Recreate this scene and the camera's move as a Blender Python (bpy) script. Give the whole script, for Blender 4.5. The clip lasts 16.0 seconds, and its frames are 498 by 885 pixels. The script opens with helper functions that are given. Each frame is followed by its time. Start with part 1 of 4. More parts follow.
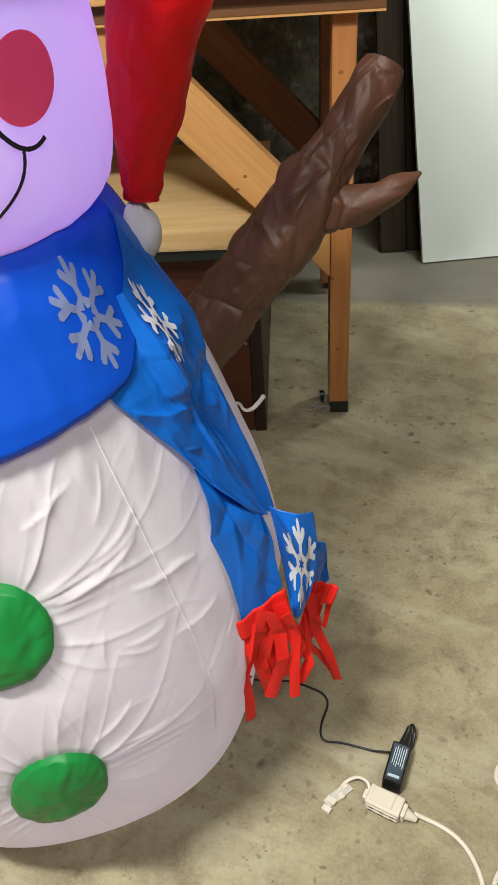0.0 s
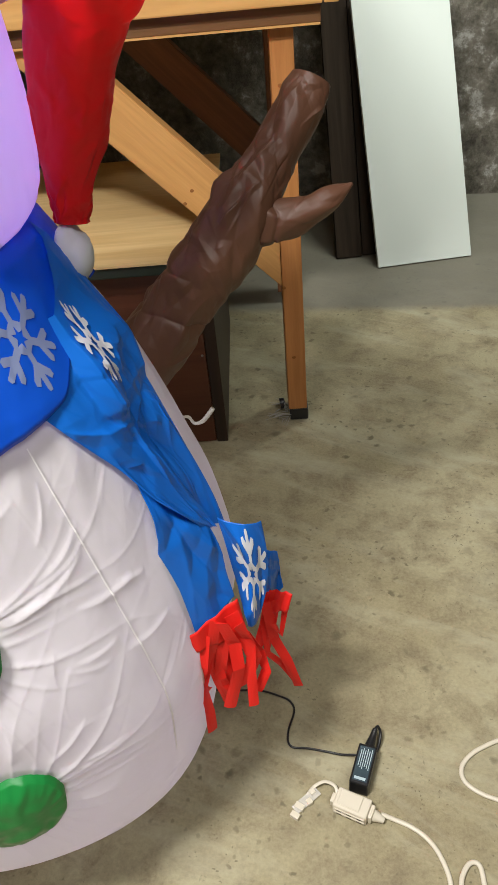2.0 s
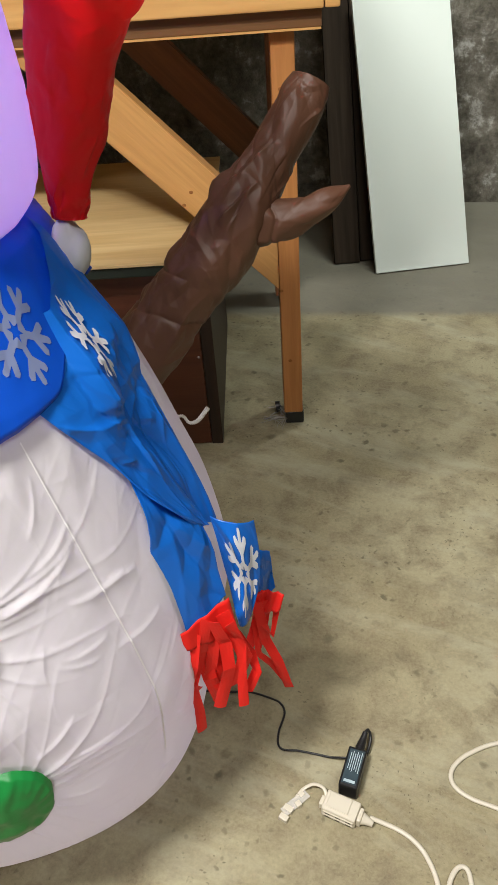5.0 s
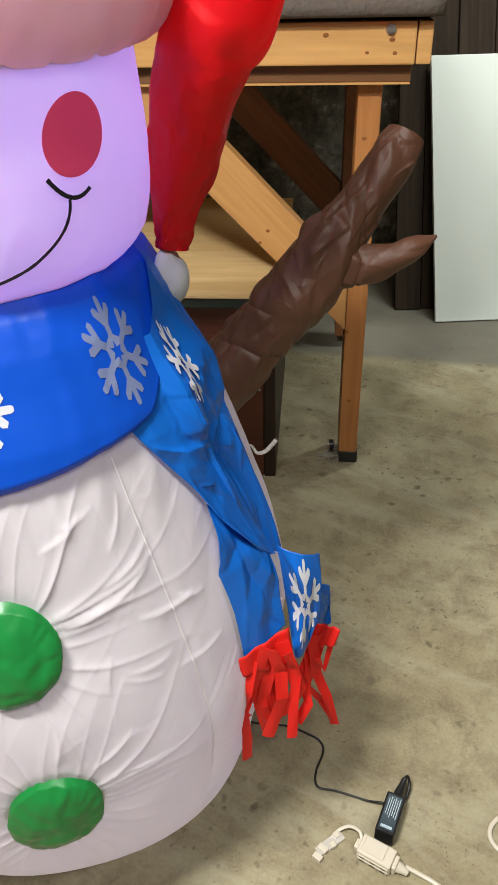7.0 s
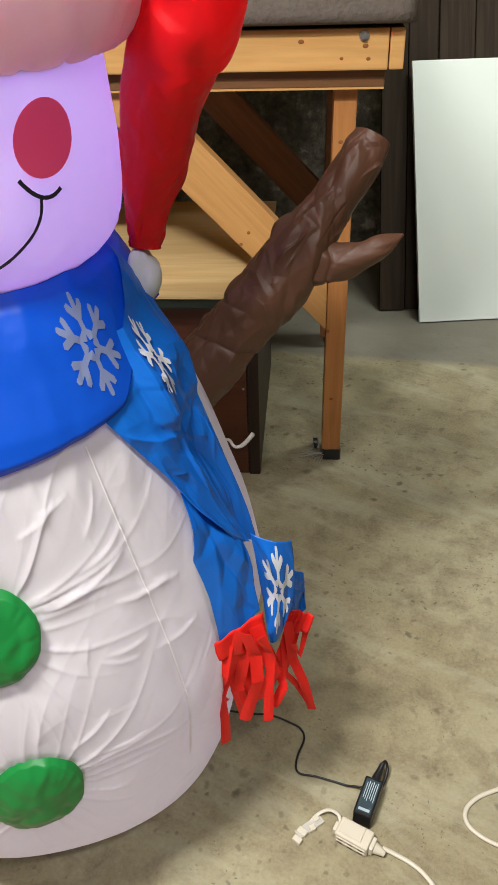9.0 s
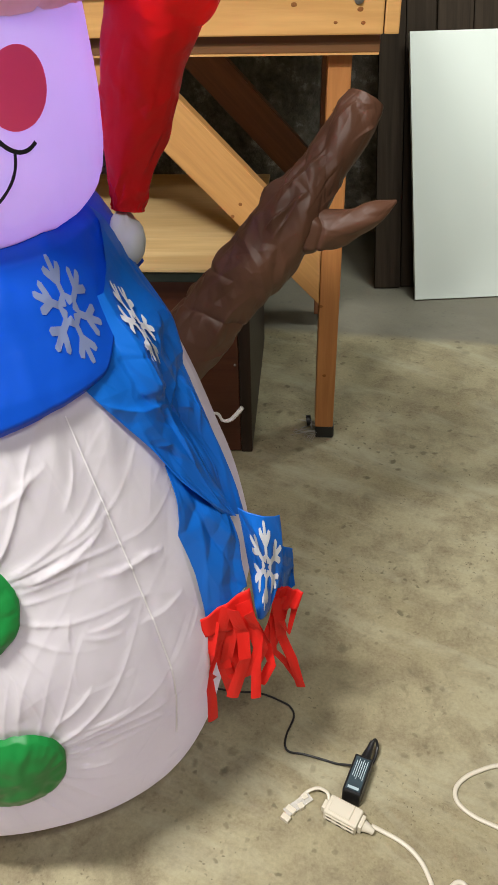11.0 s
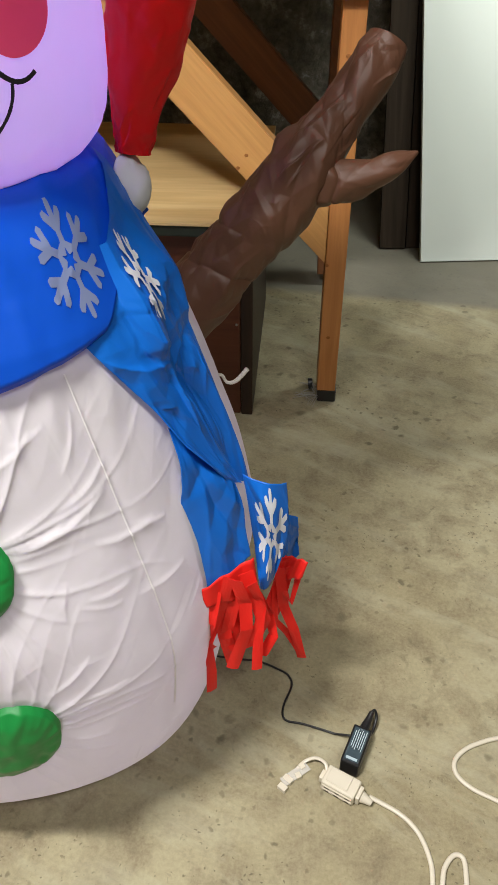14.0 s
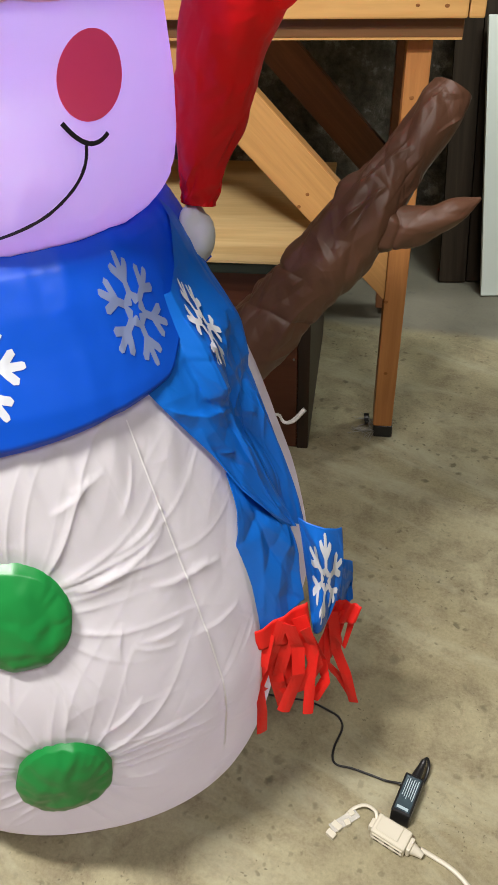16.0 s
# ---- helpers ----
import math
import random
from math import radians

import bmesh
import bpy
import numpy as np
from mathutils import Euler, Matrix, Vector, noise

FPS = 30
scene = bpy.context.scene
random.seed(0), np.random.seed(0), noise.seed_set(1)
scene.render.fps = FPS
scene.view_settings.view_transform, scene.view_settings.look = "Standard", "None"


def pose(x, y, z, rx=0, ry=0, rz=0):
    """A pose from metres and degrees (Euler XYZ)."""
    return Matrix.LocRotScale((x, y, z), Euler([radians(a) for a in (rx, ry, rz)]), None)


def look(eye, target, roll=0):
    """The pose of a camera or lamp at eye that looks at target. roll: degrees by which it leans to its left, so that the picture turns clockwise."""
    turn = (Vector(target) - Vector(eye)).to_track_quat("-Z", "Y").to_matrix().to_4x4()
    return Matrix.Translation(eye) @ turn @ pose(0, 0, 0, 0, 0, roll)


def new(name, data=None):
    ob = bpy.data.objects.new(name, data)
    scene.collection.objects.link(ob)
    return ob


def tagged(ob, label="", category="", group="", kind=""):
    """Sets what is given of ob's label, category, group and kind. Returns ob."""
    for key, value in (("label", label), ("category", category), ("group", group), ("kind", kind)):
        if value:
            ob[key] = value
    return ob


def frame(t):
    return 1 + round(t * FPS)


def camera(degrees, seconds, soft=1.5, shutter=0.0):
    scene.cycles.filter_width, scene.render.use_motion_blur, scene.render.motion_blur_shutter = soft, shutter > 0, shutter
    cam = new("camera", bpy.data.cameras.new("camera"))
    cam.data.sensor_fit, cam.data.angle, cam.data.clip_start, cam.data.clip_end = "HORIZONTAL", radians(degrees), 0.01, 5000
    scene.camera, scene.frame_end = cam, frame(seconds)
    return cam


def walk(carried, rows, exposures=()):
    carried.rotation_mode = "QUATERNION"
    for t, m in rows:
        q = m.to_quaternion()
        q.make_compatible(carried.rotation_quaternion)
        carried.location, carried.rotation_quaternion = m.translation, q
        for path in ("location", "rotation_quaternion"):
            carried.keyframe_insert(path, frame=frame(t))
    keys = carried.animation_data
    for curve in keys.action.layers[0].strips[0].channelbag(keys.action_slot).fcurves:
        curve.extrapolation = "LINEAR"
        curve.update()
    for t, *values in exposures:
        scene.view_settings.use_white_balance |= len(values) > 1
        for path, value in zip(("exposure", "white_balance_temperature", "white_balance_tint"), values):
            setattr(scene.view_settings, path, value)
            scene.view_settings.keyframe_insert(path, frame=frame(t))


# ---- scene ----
cam = camera(36.6, 16.0)
PATH = [
    (0, (0.145, 0.185, 1.05), (0.008, 1.75, -0.188), -4.3),
    (0.5, (0.143, 0.197, 1.037), (0.025, 1.732, -0.24), -3.8),
    (1, (0.154, 0.188, 1.043), (0.072, 1.71, -0.253), -3.9),
    (1.5, (0.17, 0.192, 1.052), (0.112, 1.749, -0.203), -4.8),
    (2, (0.181, 0.181, 1.057), (0.105, 1.76, -0.168), -5.6),
    (2.5, (0.184, 0.187, 1.05), (0.106, 1.765, -0.175), -5.7),
    (3, (0.186, 0.181, 1.051), (0.104, 1.763, -0.169), -5.6),
    (5.3, (0.183, 0.174, 1.052), (0.119, 1.765, -0.159), -4.4),
    (5.5, (0.192, 0.169, 1.057), (0.118, 1.768, -0.142), -4.8),
    (6, (0.182, 0.163, 1.068), (0.1, 1.797, -0.082), -4.5),
    (6.5, (0.17, 0.161, 1.071), (0.065, 1.815, -0.049), -2.6),
    (7, (0.141, 0.155, 1.062), (-0.015, 1.795, -0.072), -1.5),
    (7.5, (0.16, 0.137, 1.058), (-0.014, 1.773, -0.078), -2.2),
    (8, (0.164, 0.128, 1.06), (0.004, 1.778, -0.059), -2.6),
    (8.5, (0.164, 0.123, 1.06), (0.014, 1.774, -0.059), -2.0),
    (9, (0.169, 0.123, 1.066), (0.024, 1.771, -0.057), -1.8),
    (9.5, (0.18, 0.122, 1.064), (0.036, 1.775, -0.053), -2.0),
    (10, (0.172, 0.126, 1.06), (0.033, 1.772, -0.067), -1.4),
    (10.2, (0.176, 0.13, 1.052), (0.044, 1.77, -0.085), -1.3),
    (12.3, (0.179, 0.138, 1.041), (0.04, 1.754, -0.129), -1.7),
    (12.5, (0.187, 0.132, 1.055), (0.049, 1.752, -0.11), -1.7),
    (13, (0.172, 0.131, 1.048), (0.051, 1.758, -0.109), -0.6),
    (13.5, (0.174, 0.15, 1.029), (0.063, 1.75, -0.165), -0.4),
    (14, (0.16, 0.169, 1.022), (0.048, 1.731, -0.222), 0.1),
    (14.5, (0.156, 0.19, 1.02), (0.051, 1.727, -0.256), 0.6),
    (15, (0.17, 0.189, 1.025), (0.05, 1.727, -0.248), 0.1),
    (15.5, (0.159, 0.17, 1.049), (-0.022, 1.749, -0.165), -0.8),
    (16, (0.156, 0.177, 1.041), (-0.101, 1.763, -0.15), -1.7),
]
walk(cam, [(t, look(eye, target, roll)) for t, eye, target, roll in PATH])

# ---- world, lamps ----
world = bpy.data.worlds.new("world")
scene.world = world
world.use_nodes = True
world.node_tree.nodes["Background"].inputs[0].default_value = (0.9, 0.95, 1.0, 1)
world.node_tree.nodes["Background"].inputs[1].default_value = 0.02


def area_lamp(name, eye, target, sx, sy, watts, colour):
    d = bpy.data.lights.new(name, "AREA")
    d.shape, d.size, d.size_y, d.energy, d.color = "RECTANGLE", sx, sy, watts, colour
    ob = new(name, d)
    ob.matrix_world = look(eye, target)
    return ob


area_lamp("ceiling_tube", (-0.52, 0.02, 2.44), (-0.50, 0.12, 0), 0.5, 0.12, 72, (1.0, 0.968, 0.932))
area_lamp("middle_tube", (-0.12, 0.80, 2.44), (-0.12, 0.80, 0), 0.12, 0.9, 9, (1.0, 0.968, 0.932))
# unseen fill from the front right, added to brighten the scarf side
area_lamp("room_fill", (0.62, -0.42, 2.44), (0.58, -0.32, 0), 0.7, 0.12, 24, (1.0, 0.968, 0.932))
# unseen fill, added to brighten the leaning boards; narrow spread spares the floor
area_lamp("wall_fill", (1.15, 2.25, 2.44), (0.95, 2.75, 0.4), 0.9, 0.14, 9.5, (0.96, 1.0, 0.95)).data.spread = radians(95)
d = bpy.data.lights.new("led", "POINT")
d.energy, d.color, d.shadow_soft_size = 2.5, (0.46, 0.31, 1.0), 0.03
new("led", d).location = (-0.192, 0.848, 0.93)
d = bpy.data.lights.new("body_led", "POINT")
d.energy, d.color, d.shadow_soft_size = 2.8, (0.90, 0.80, 0.95), 0.03
new("body_led", d).location = (-0.16, 0.80, 0.27)
# unseen lamp added inside the hat to brighten its red cloth
d = bpy.data.lights.new("hat_fill", "POINT")
d.energy, d.color, d.shadow_soft_size = 1.6, (1.0, 0.7, 0.75), 0.02
new("hat_fill", d).location = (-0.03, 0.876, 1.18)
scene.view_settings.exposure = 0.0


# ---- materials ----
def material(name):
    m = bpy.data.materials.new(name)
    m.use_nodes = True
    nt = m.node_tree
    return m, nt, nt.nodes["Principled BSDF"]


def node(nt, kind, **values):
    n = nt.nodes.new(kind)
    for k, v in values.items():
        n.inputs[k].default_value = v
    return n


def ramp(nt, fac, stops):
    r = nt.nodes.new("ShaderNodeValToRGB")
    while len(r.color_ramp.elements) < len(stops):
        r.color_ramp.elements.new(0.5)
    for e, (p, c) in zip(r.color_ramp.elements, stops):
        e.position, e.color = p, (*c, 1) if len(c) == 3 else c
    nt.links.new(fac, r.inputs[0])
    return r.outputs[0]


def coords(nt, scale=(1, 1, 1), turn=(0, 0, 0)):
    """Object coordinates, turned first and then stretched."""
    tc = nt.nodes.new("ShaderNodeTexCoord")
    rot, mp = nt.nodes.new("ShaderNodeMapping"), nt.nodes.new("ShaderNodeMapping")
    rot.inputs["Rotation"].default_value, mp.inputs["Scale"].default_value = turn, scale
    nt.links.new(tc.outputs["Object"], rot.inputs[0])
    nt.links.new(rot.outputs[0], mp.inputs[0])
    return mp.outputs[0]


def noise_tex(nt, vec, scale, detail=6.0, rough=0.6, distort=0.0):
    n = node(nt, "ShaderNodeTexNoise", Scale=scale, Detail=detail, Roughness=rough, Distortion=distort)
    nt.links.new(vec, n.inputs["Vector"])
    return n.outputs["Fac"]


def mix(nt, fac, a, b, blend="MIX"):
    m = nt.nodes.new("ShaderNodeMix")
    m.data_type, m.blend_type = "RGBA", blend
    for sock, v in ((m.inputs[0], fac), (m.inputs[6], a), (m.inputs[7], b)):
        if isinstance(v, bpy.types.NodeSocket):
            nt.links.new(v, sock)
        elif isinstance(v, (int, float)):
            sock.default_value = v
        else:
            sock.default_value = (*v, 1)
    return m.outputs[2]


def bump(nt, bsdf, height, strength, distance):
    b = node(nt, "ShaderNodeBump", Strength=strength, Distance=distance)
    nt.links.new(height, b.inputs["Height"])
    nt.links.new(b.outputs[0], bsdf.inputs["Normal"])
    return b.outputs[0]


def fabric(name, colour, through_part, rough=0.42, vary=0.08, spec=0.4, crease=0.35, back=None):
    """Thin coated nylon: gloss on top, some light comes through the cloth."""
    m, nt, b = material(name)
    v = coords(nt)
    big = noise_tex(nt, v, 9, 3)
    col = mix(nt, big, tuple(c * (1 - vary) for c in colour), tuple(min(1, c * (1 + vary)) for c in colour))
    nt.links.new(col, b.inputs["Base Color"])
    b.inputs["Roughness"].default_value = rough
    b.inputs["Specular IOR Level"].default_value = spec
    h = noise_tex(nt, coords(nt, (1, 1, 0.6)), 22, 2, 0.5, 0.3)
    w = noise_tex(nt, v, 900, 1)
    hs = nt.nodes.new("ShaderNodeMath")
    hs.operation = "MULTIPLY_ADD"
    nt.links.new(w, hs.inputs[0])
    hs.inputs[1].default_value = 0.03
    nt.links.new(h, hs.inputs[2])
    nrm = bump(nt, b, hs.outputs[0], crease, 0.012)
    t = nt.nodes.new("ShaderNodeBsdfTranslucent")
    t.inputs[0].default_value = (*(back or colour), 1)
    nt.links.new(nrm, t.inputs["Normal"])
    mx = nt.nodes.new("ShaderNodeMixShader")
    mx.inputs[0].default_value = through_part
    nt.links.new(b.outputs[0], mx.inputs[1])
    nt.links.new(t.outputs[0], mx.inputs[2])
    nt.links.new(mx.outputs[0], nt.nodes["Material Output"].inputs[0])
    return m


def plain(name, colour, rough=0.5, metal=0.0, vary=0.1, scale=40, bumps=0.1, spec=0.5):
    m, nt, b = material(name)
    v = coords(nt)
    n = noise_tex(nt, v, scale, 5)
    nt.links.new(mix(nt, n, tuple(c * (1 - vary) for c in colour), tuple(min(1, c * (1 + vary)) for c in colour)), b.inputs["Base Color"])
    b.inputs["Roughness"].default_value, b.inputs["Metallic"].default_value = rough, metal
    b.inputs["Specular IOR Level"].default_value = spec
    bump(nt, b, n, bumps, 0.003)
    return m


def wood(name, dark, light, turn=(0, 0, 0), rough=0.5, stretch=0.06, scale=38, spec=0.4):
    """Sawn softwood, its grain along local x before the turn."""
    m, nt, b = material(name)
    v = coords(nt, (stretch, 1, 1), turn)
    g = noise_tex(nt, v, scale, 4, 0.55, 1.6)
    fine = noise_tex(nt, v, scale * 6, 3, 0.6)
    info = nt.nodes.new("ShaderNodeObjectInfo")
    col = ramp(nt, g, [(0.30, dark), (0.52, tuple((a + c) / 2 for a, c in zip(dark, light))), (0.66, light)])
    col = mix(nt, 0.25, col, ramp(nt, fine, [(0.35, tuple(c * 0.7 for c in light)), (0.65, light)]))
    hue = nt.nodes.new("ShaderNodeHueSaturation")
    nt.links.new(col, hue.inputs["Color"])
    mr = node(nt, "ShaderNodeMapRange")
    mr.inputs["To Min"].default_value, mr.inputs["To Max"].default_value = 0.88, 1.1
    nt.links.new(info.outputs["Random"], mr.inputs["Value"])
    nt.links.new(mr.outputs[0], hue.inputs["Value"])
    nt.links.new(hue.outputs[0], b.inputs["Base Color"])
    b.inputs["Roughness"].default_value = rough
    b.inputs["Specular IOR Level"].default_value = spec
    bump(nt, b, fine, 0.15, 0.002)
    return m


def concrete(name, base, tint, dirt, patch, rough=0.62):
    m, nt, b = material(name)
    v = coords(nt)
    cloud = noise_tex(nt, v, 2.6, 5, 0.55, 0.6)
    mid = noise_tex(nt, v, 14, 8, 0.68, 0.3)
    grit = noise_tex(nt, v, 170, 4, 0.7)
    col = mix(nt, ramp(nt, cloud, [(0.40, (0, 0, 0)), (0.60, (1, 1, 1))]), base, tint)
    col = mix(nt, ramp(nt, mid, [(0.34, (0.95, 0.95, 0.95)), (0.56, (0.0, 0.0, 0.0))]), col, dirt)
    col = mix(nt, 0.24, col, ramp(nt, grit, [(0.3, tuple(c * 0.5 for c in base)), (0.7, tuple(min(1, c * 1.25) for c in tint))]))
    stain = noise_tex(nt, coords(nt, (1, 1, 1), (0, 0, 0.6)), 30, 8, 0.66, 0.5)
    where = noise_tex(nt, v, 3.3, 2, 0.5)
    s1 = ramp(nt, stain, [(0.60, (0, 0, 0)), (0.70, (1, 1, 1))])
    s2 = ramp(nt, where, [(0.44, (0, 0, 0)), (0.60, (0.62, 0.62, 0.62))])
    mul = nt.nodes.new("ShaderNodeMath")
    mul.operation = "MULTIPLY"
    nt.links.new(s1, mul.inputs[0])
    nt.links.new(s2, mul.inputs[1])
    col = mix(nt, mul.outputs[0], col, tuple(c * 0.42 for c in dirt))
    pale = noise_tex(nt, coords(nt, (0.5, 1.6, 1), (0, 0, 0.5)), 5.5, 7, 0.7, 0.5)
    col = mix(nt, ramp(nt, pale, [(0.50, (0, 0, 0)), (0.66, (0.6, 0.6, 0.6))]), col, (0.43, 0.41, 0.285))
    # round oily spots in loose groups
    wob = nt.nodes.new("ShaderNodeVectorMath")
    wob.operation = "MULTIPLY_ADD"
    nz3 = node(nt, "ShaderNodeTexNoise", Scale=55.0, Detail=4.0)
    nt.links.new(v, nz3.inputs["Vector"])
    nt.links.new(nz3.outputs["Color"], wob.inputs[0])
    wob.inputs[1].default_value = (0.020, 0.020, 0.0)
    nt.links.new(v, wob.inputs[2])
    for size, cut, strength in ((15.0, 0.22, 0.60), (31.0, 0.28, 0.75), (64.0, 0.30, 0.70), (150.0, 0.26, 0.75)):
        vor = node(nt, "ShaderNodeTexVoronoi", Scale=size)
        nt.links.new(wob.outputs[0], vor.inputs["Vector"])
        spot = ramp(nt, vor.outputs["Distance"], [(cut * 0.5, (1, 1, 1)), (cut, (0, 0, 0))])
        pick = ramp(nt, vor.outputs["Color"], [(0.55, (0, 0, 0)), (0.64, (strength,) * 3)])
        group = ramp(nt, noise_tex(nt, coords(nt, (1, 1, 1), (0, 0, size)), 4.6, 3, 0.6), [(0.47, (0.12, 0.12, 0.12)), (0.60, (1, 1, 1))])
        pick = mix(nt, 1.0, pick, group, "MULTIPLY")
        both = nt.nodes.new("ShaderNodeMath")
        both.operation = "MULTIPLY"
        nt.links.new(spot, both.inputs[0])
        nt.links.new(pick, both.inputs[1])
        col = mix(nt, both.outputs[0], col, tuple(c * 0.36 for c in base))
    # darker grey along the back wall, beyond a softly wavering line
    far = node(nt, "ShaderNodeVectorMath")
    far.operation = "DOT_PRODUCT"
    far.inputs[1].default_value = (0.12, 1.0, 0.0)
    nt.links.new(v, far.inputs[0])
    wav = nt.nodes.new("ShaderNodeMath")
    wav.operation = "MULTIPLY_ADD"
    nt.links.new(mid, wav.inputs[0])
    wav.inputs[1].default_value = 0.06
    nt.links.new(far.outputs["Value"], wav.inputs[2])
    edge = node(nt, "ShaderNodeMapRange")
    edge.interpolation_type = "SMOOTHSTEP"
    edge.inputs["From Min"].default_value, edge.inputs["From Max"].default_value = 2.195, 2.245
    nt.links.new(wav.outputs[0], edge.inputs["Value"])
    grey = mix(nt, cloud, tuple(c * 0.8 for c in patch), tuple(c * 1.15 for c in patch))
    col = mix(nt, edge.outputs[0], col, mix(nt, 0.2, grey, col))
    nt.links.new(col, b.inputs["Base Color"])
    nt.links.new(ramp(nt, mid, [(0.3, (rough - 0.12,) * 3), (0.7, (rough + 0.15,) * 3)]), b.inputs["Roughness"])
    b.inputs["Specular IOR Level"].default_value = 0.3
    bump(nt, b, mix(nt, 0.5, mid, grit), 0.25, 0.004)
    return m


M_FLOOR = concrete("floor_concrete", (0.292, 0.252, 0.146), (0.395, 0.358, 0.226), (0.185, 0.148, 0.088), (0.175, 0.17, 0.142))
M_PLASTER = plain("plaster", (0.27, 0.255, 0.22), 0.9, 0, 0.15, 8, 0.3)
M_CEIL = plain("ceiling_wood", (0.24, 0.20, 0.15), 0.9, 0, 0.2, 6, 0.2)
M_SNOW = fabric("white_nylon", (0.63, 0.61, 0.62), 0.22, 0.36, 0.03, 0.38, 0.10)
M_SEAM = fabric("seam_tape", (0.84, 0.83, 0.82), 0.10, 0.45, 0.03, 0.3, 0.05)
M_FACE = fabric("white_nylon_lit", (0.66, 0.64, 0.65), 0.45, 0.45, 0.02, 0.3, 0.10)
# white brim cloth, tinted pink to stand for the glow from inside
M_BRIM = fabric("brim_nylon_pink_glow", (0.76, 0.64, 0.66), 0.5, 0.34, 0.05, 0.4, 0.22, (0.95, 0.66, 0.74))
M_BLUE = fabric("blue_nylon", (0.005, 0.10, 0.64), 0.32, 0.36, 0.06, 0.40, 0.14, (0.004, 0.05, 0.75))
M_TAIL = fabric("blue_nylon_tail", (0.006, 0.14, 0.58), 0.20, 0.30, 0.10, 0.5, 0.16, (0.004, 0.10, 0.66))
M_RED = fabric("red_nylon", (0.66, 0.005, 0.010), 0.33, 0.44, 0.08, 0.38, 0.28, (0.7, 0.004, 0.01))
M_FRINGE = fabric("red_ribbon", (0.85, 0.022, 0.016), 0.25, 0.45, 0.12, 0.3, 0.2, (0.8, 0.02, 0.02))
M_GREEN = fabric("green_nylon", (0.014, 0.24, 0.050), 0.15, 0.33, 0.10, 0.45, 0.25)
M_BROWN = fabric("brown_nylon", (0.110, 0.050, 0.029), 0.05, 0.44, 0.16, 0.36, 0.10)
M_CHEEK = fabric("pink_print", (0.62, 0.10, 0.13), 0.45, 0.45, 0.10, 0.3, 0.10, (0.95, 0.08, 0.16))
M_PRINT = plain("black_print", (0.008, 0.008, 0.012), 0.45)
M_FLAKE = fabric("white_print", (0.62, 0.64, 0.68), 0.12, 0.45, 0.05, 0.3, 0.10)
M_FLAKE_GREY = fabric("grey_print", (0.22, 0.27, 0.44), 0.25, 0.45, 0.10, 0.3, 0.10, (0.4, 0.4, 0.6))
M_PINE_X = wood("pine_along", (0.55, 0.285, 0.085), (0.70, 0.405, 0.142), scale=22)
M_PINE_Z = wood("pine_upright", (0.36, 0.140, 0.040), (0.47, 0.205, 0.062), (0, radians(90), 0))
M_PINE_B = wood("pine_brace", (0.52, 0.265, 0.085), (0.62, 0.335, 0.112), (0, radians(-46.5), 0))
# rear frame lumber: the shade under the bench is put into its colour
M_PINE_SHADE = wood("shaded_pine", (0.15, 0.058, 0.022), (0.25, 0.10, 0.040), (0, radians(-46.5), 0))
# rail wood darkened to stand for the shadow that the apron throws
M_RAIL_SHADE = wood("shadowed_rail", (0.15, 0.07, 0.025), (0.21, 0.10, 0.04))
M_PLY = wood("plywood", (0.56, 0.37, 0.15), (0.72, 0.53, 0.26), (0, 0, 0), 0.35, 0.08, 20)
M_CHEST = wood("stained_wood", (0.080, 0.025, 0.012), (0.150, 0.050, 0.024), (0, 0, 0), 0.38, 0.05, 30)
M_POST = wood("dark_post", (0.016, 0.009, 0.006), (0.036, 0.018, 0.011), (0, radians(90), 0), 0.5)
M_RIM = plain("green_black_rim", (0.018, 0.028, 0.020), 0.5, 0, 0.3)
M_PLANK = wood("dark_board", (0.016, 0.011, 0.007), (0.046, 0.033, 0.022), (0, radians(90), 0), 0.75, 0.04, 26, 0.12)
M_PANEL = plain("white_melamine", (0.76, 0.83, 0.77), 0.42, 0, 0.02, 4, 0.02)
M_PAD = plain("grey_plush", (0.150, 0.128, 0.108), 0.95, 0, 0.30, 120, 0.9, 0.1)
M_KNOT = plain("wood_knot", (0.26, 0.105, 0.032), 0.8, 0, 0.4, 300, 0.1, 0.2)
M_STEEL = plain("steel", (0.45, 0.44, 0.42), 0.35, 0.9)
M_BLACK = plain("black_plastic", (0.012, 0.012, 0.013), 0.32, 0, 0.15)
# black label film, its base raised to bluish for a lamp's reflection
M_LABEL_GLARE = plain("label_film_with_glare", (0.045, 0.070, 0.085), 0.10, 0, 0.3, 60, 0.25, 1.0)
M_BAR = plain("label_print", (0.40, 0.50, 0.54), 0.3)
M_IVORY = plain("ivory_plastic", (0.66, 0.61, 0.49), 0.42, 0, 0.04)
M_STRING = plain("white_braid", (0.78, 0.76, 0.72), 0.8, 0, 0.1, 300, 0.6)
M_DUST = plain("cobweb", (0.35, 0.34, 0.30), 0.95)
m, nt, b = material("clear_plastic")
b.inputs["Base Color"].default_value = (0.9, 0.88, 0.82, 1)
b.inputs["Roughness"].default_value, b.inputs["Alpha"].default_value = 0.2, 0.35
M_CLEAR = m

m, nt, b = material("stone_wall")
v = coords(nt)
c1 = noise_tex(nt, v, 11, 8, 0.72, 0.15)
c2 = noise_tex(nt, v, 40, 6, 0.7)
col = ramp(nt, c1, [(0.32, (0.05, 0.042, 0.03)), (0.46, (0.14, 0.125, 0.095)), (0.56, (0.27, 0.25, 0.205)), (0.64, (0.72, 0.71, 0.66))])
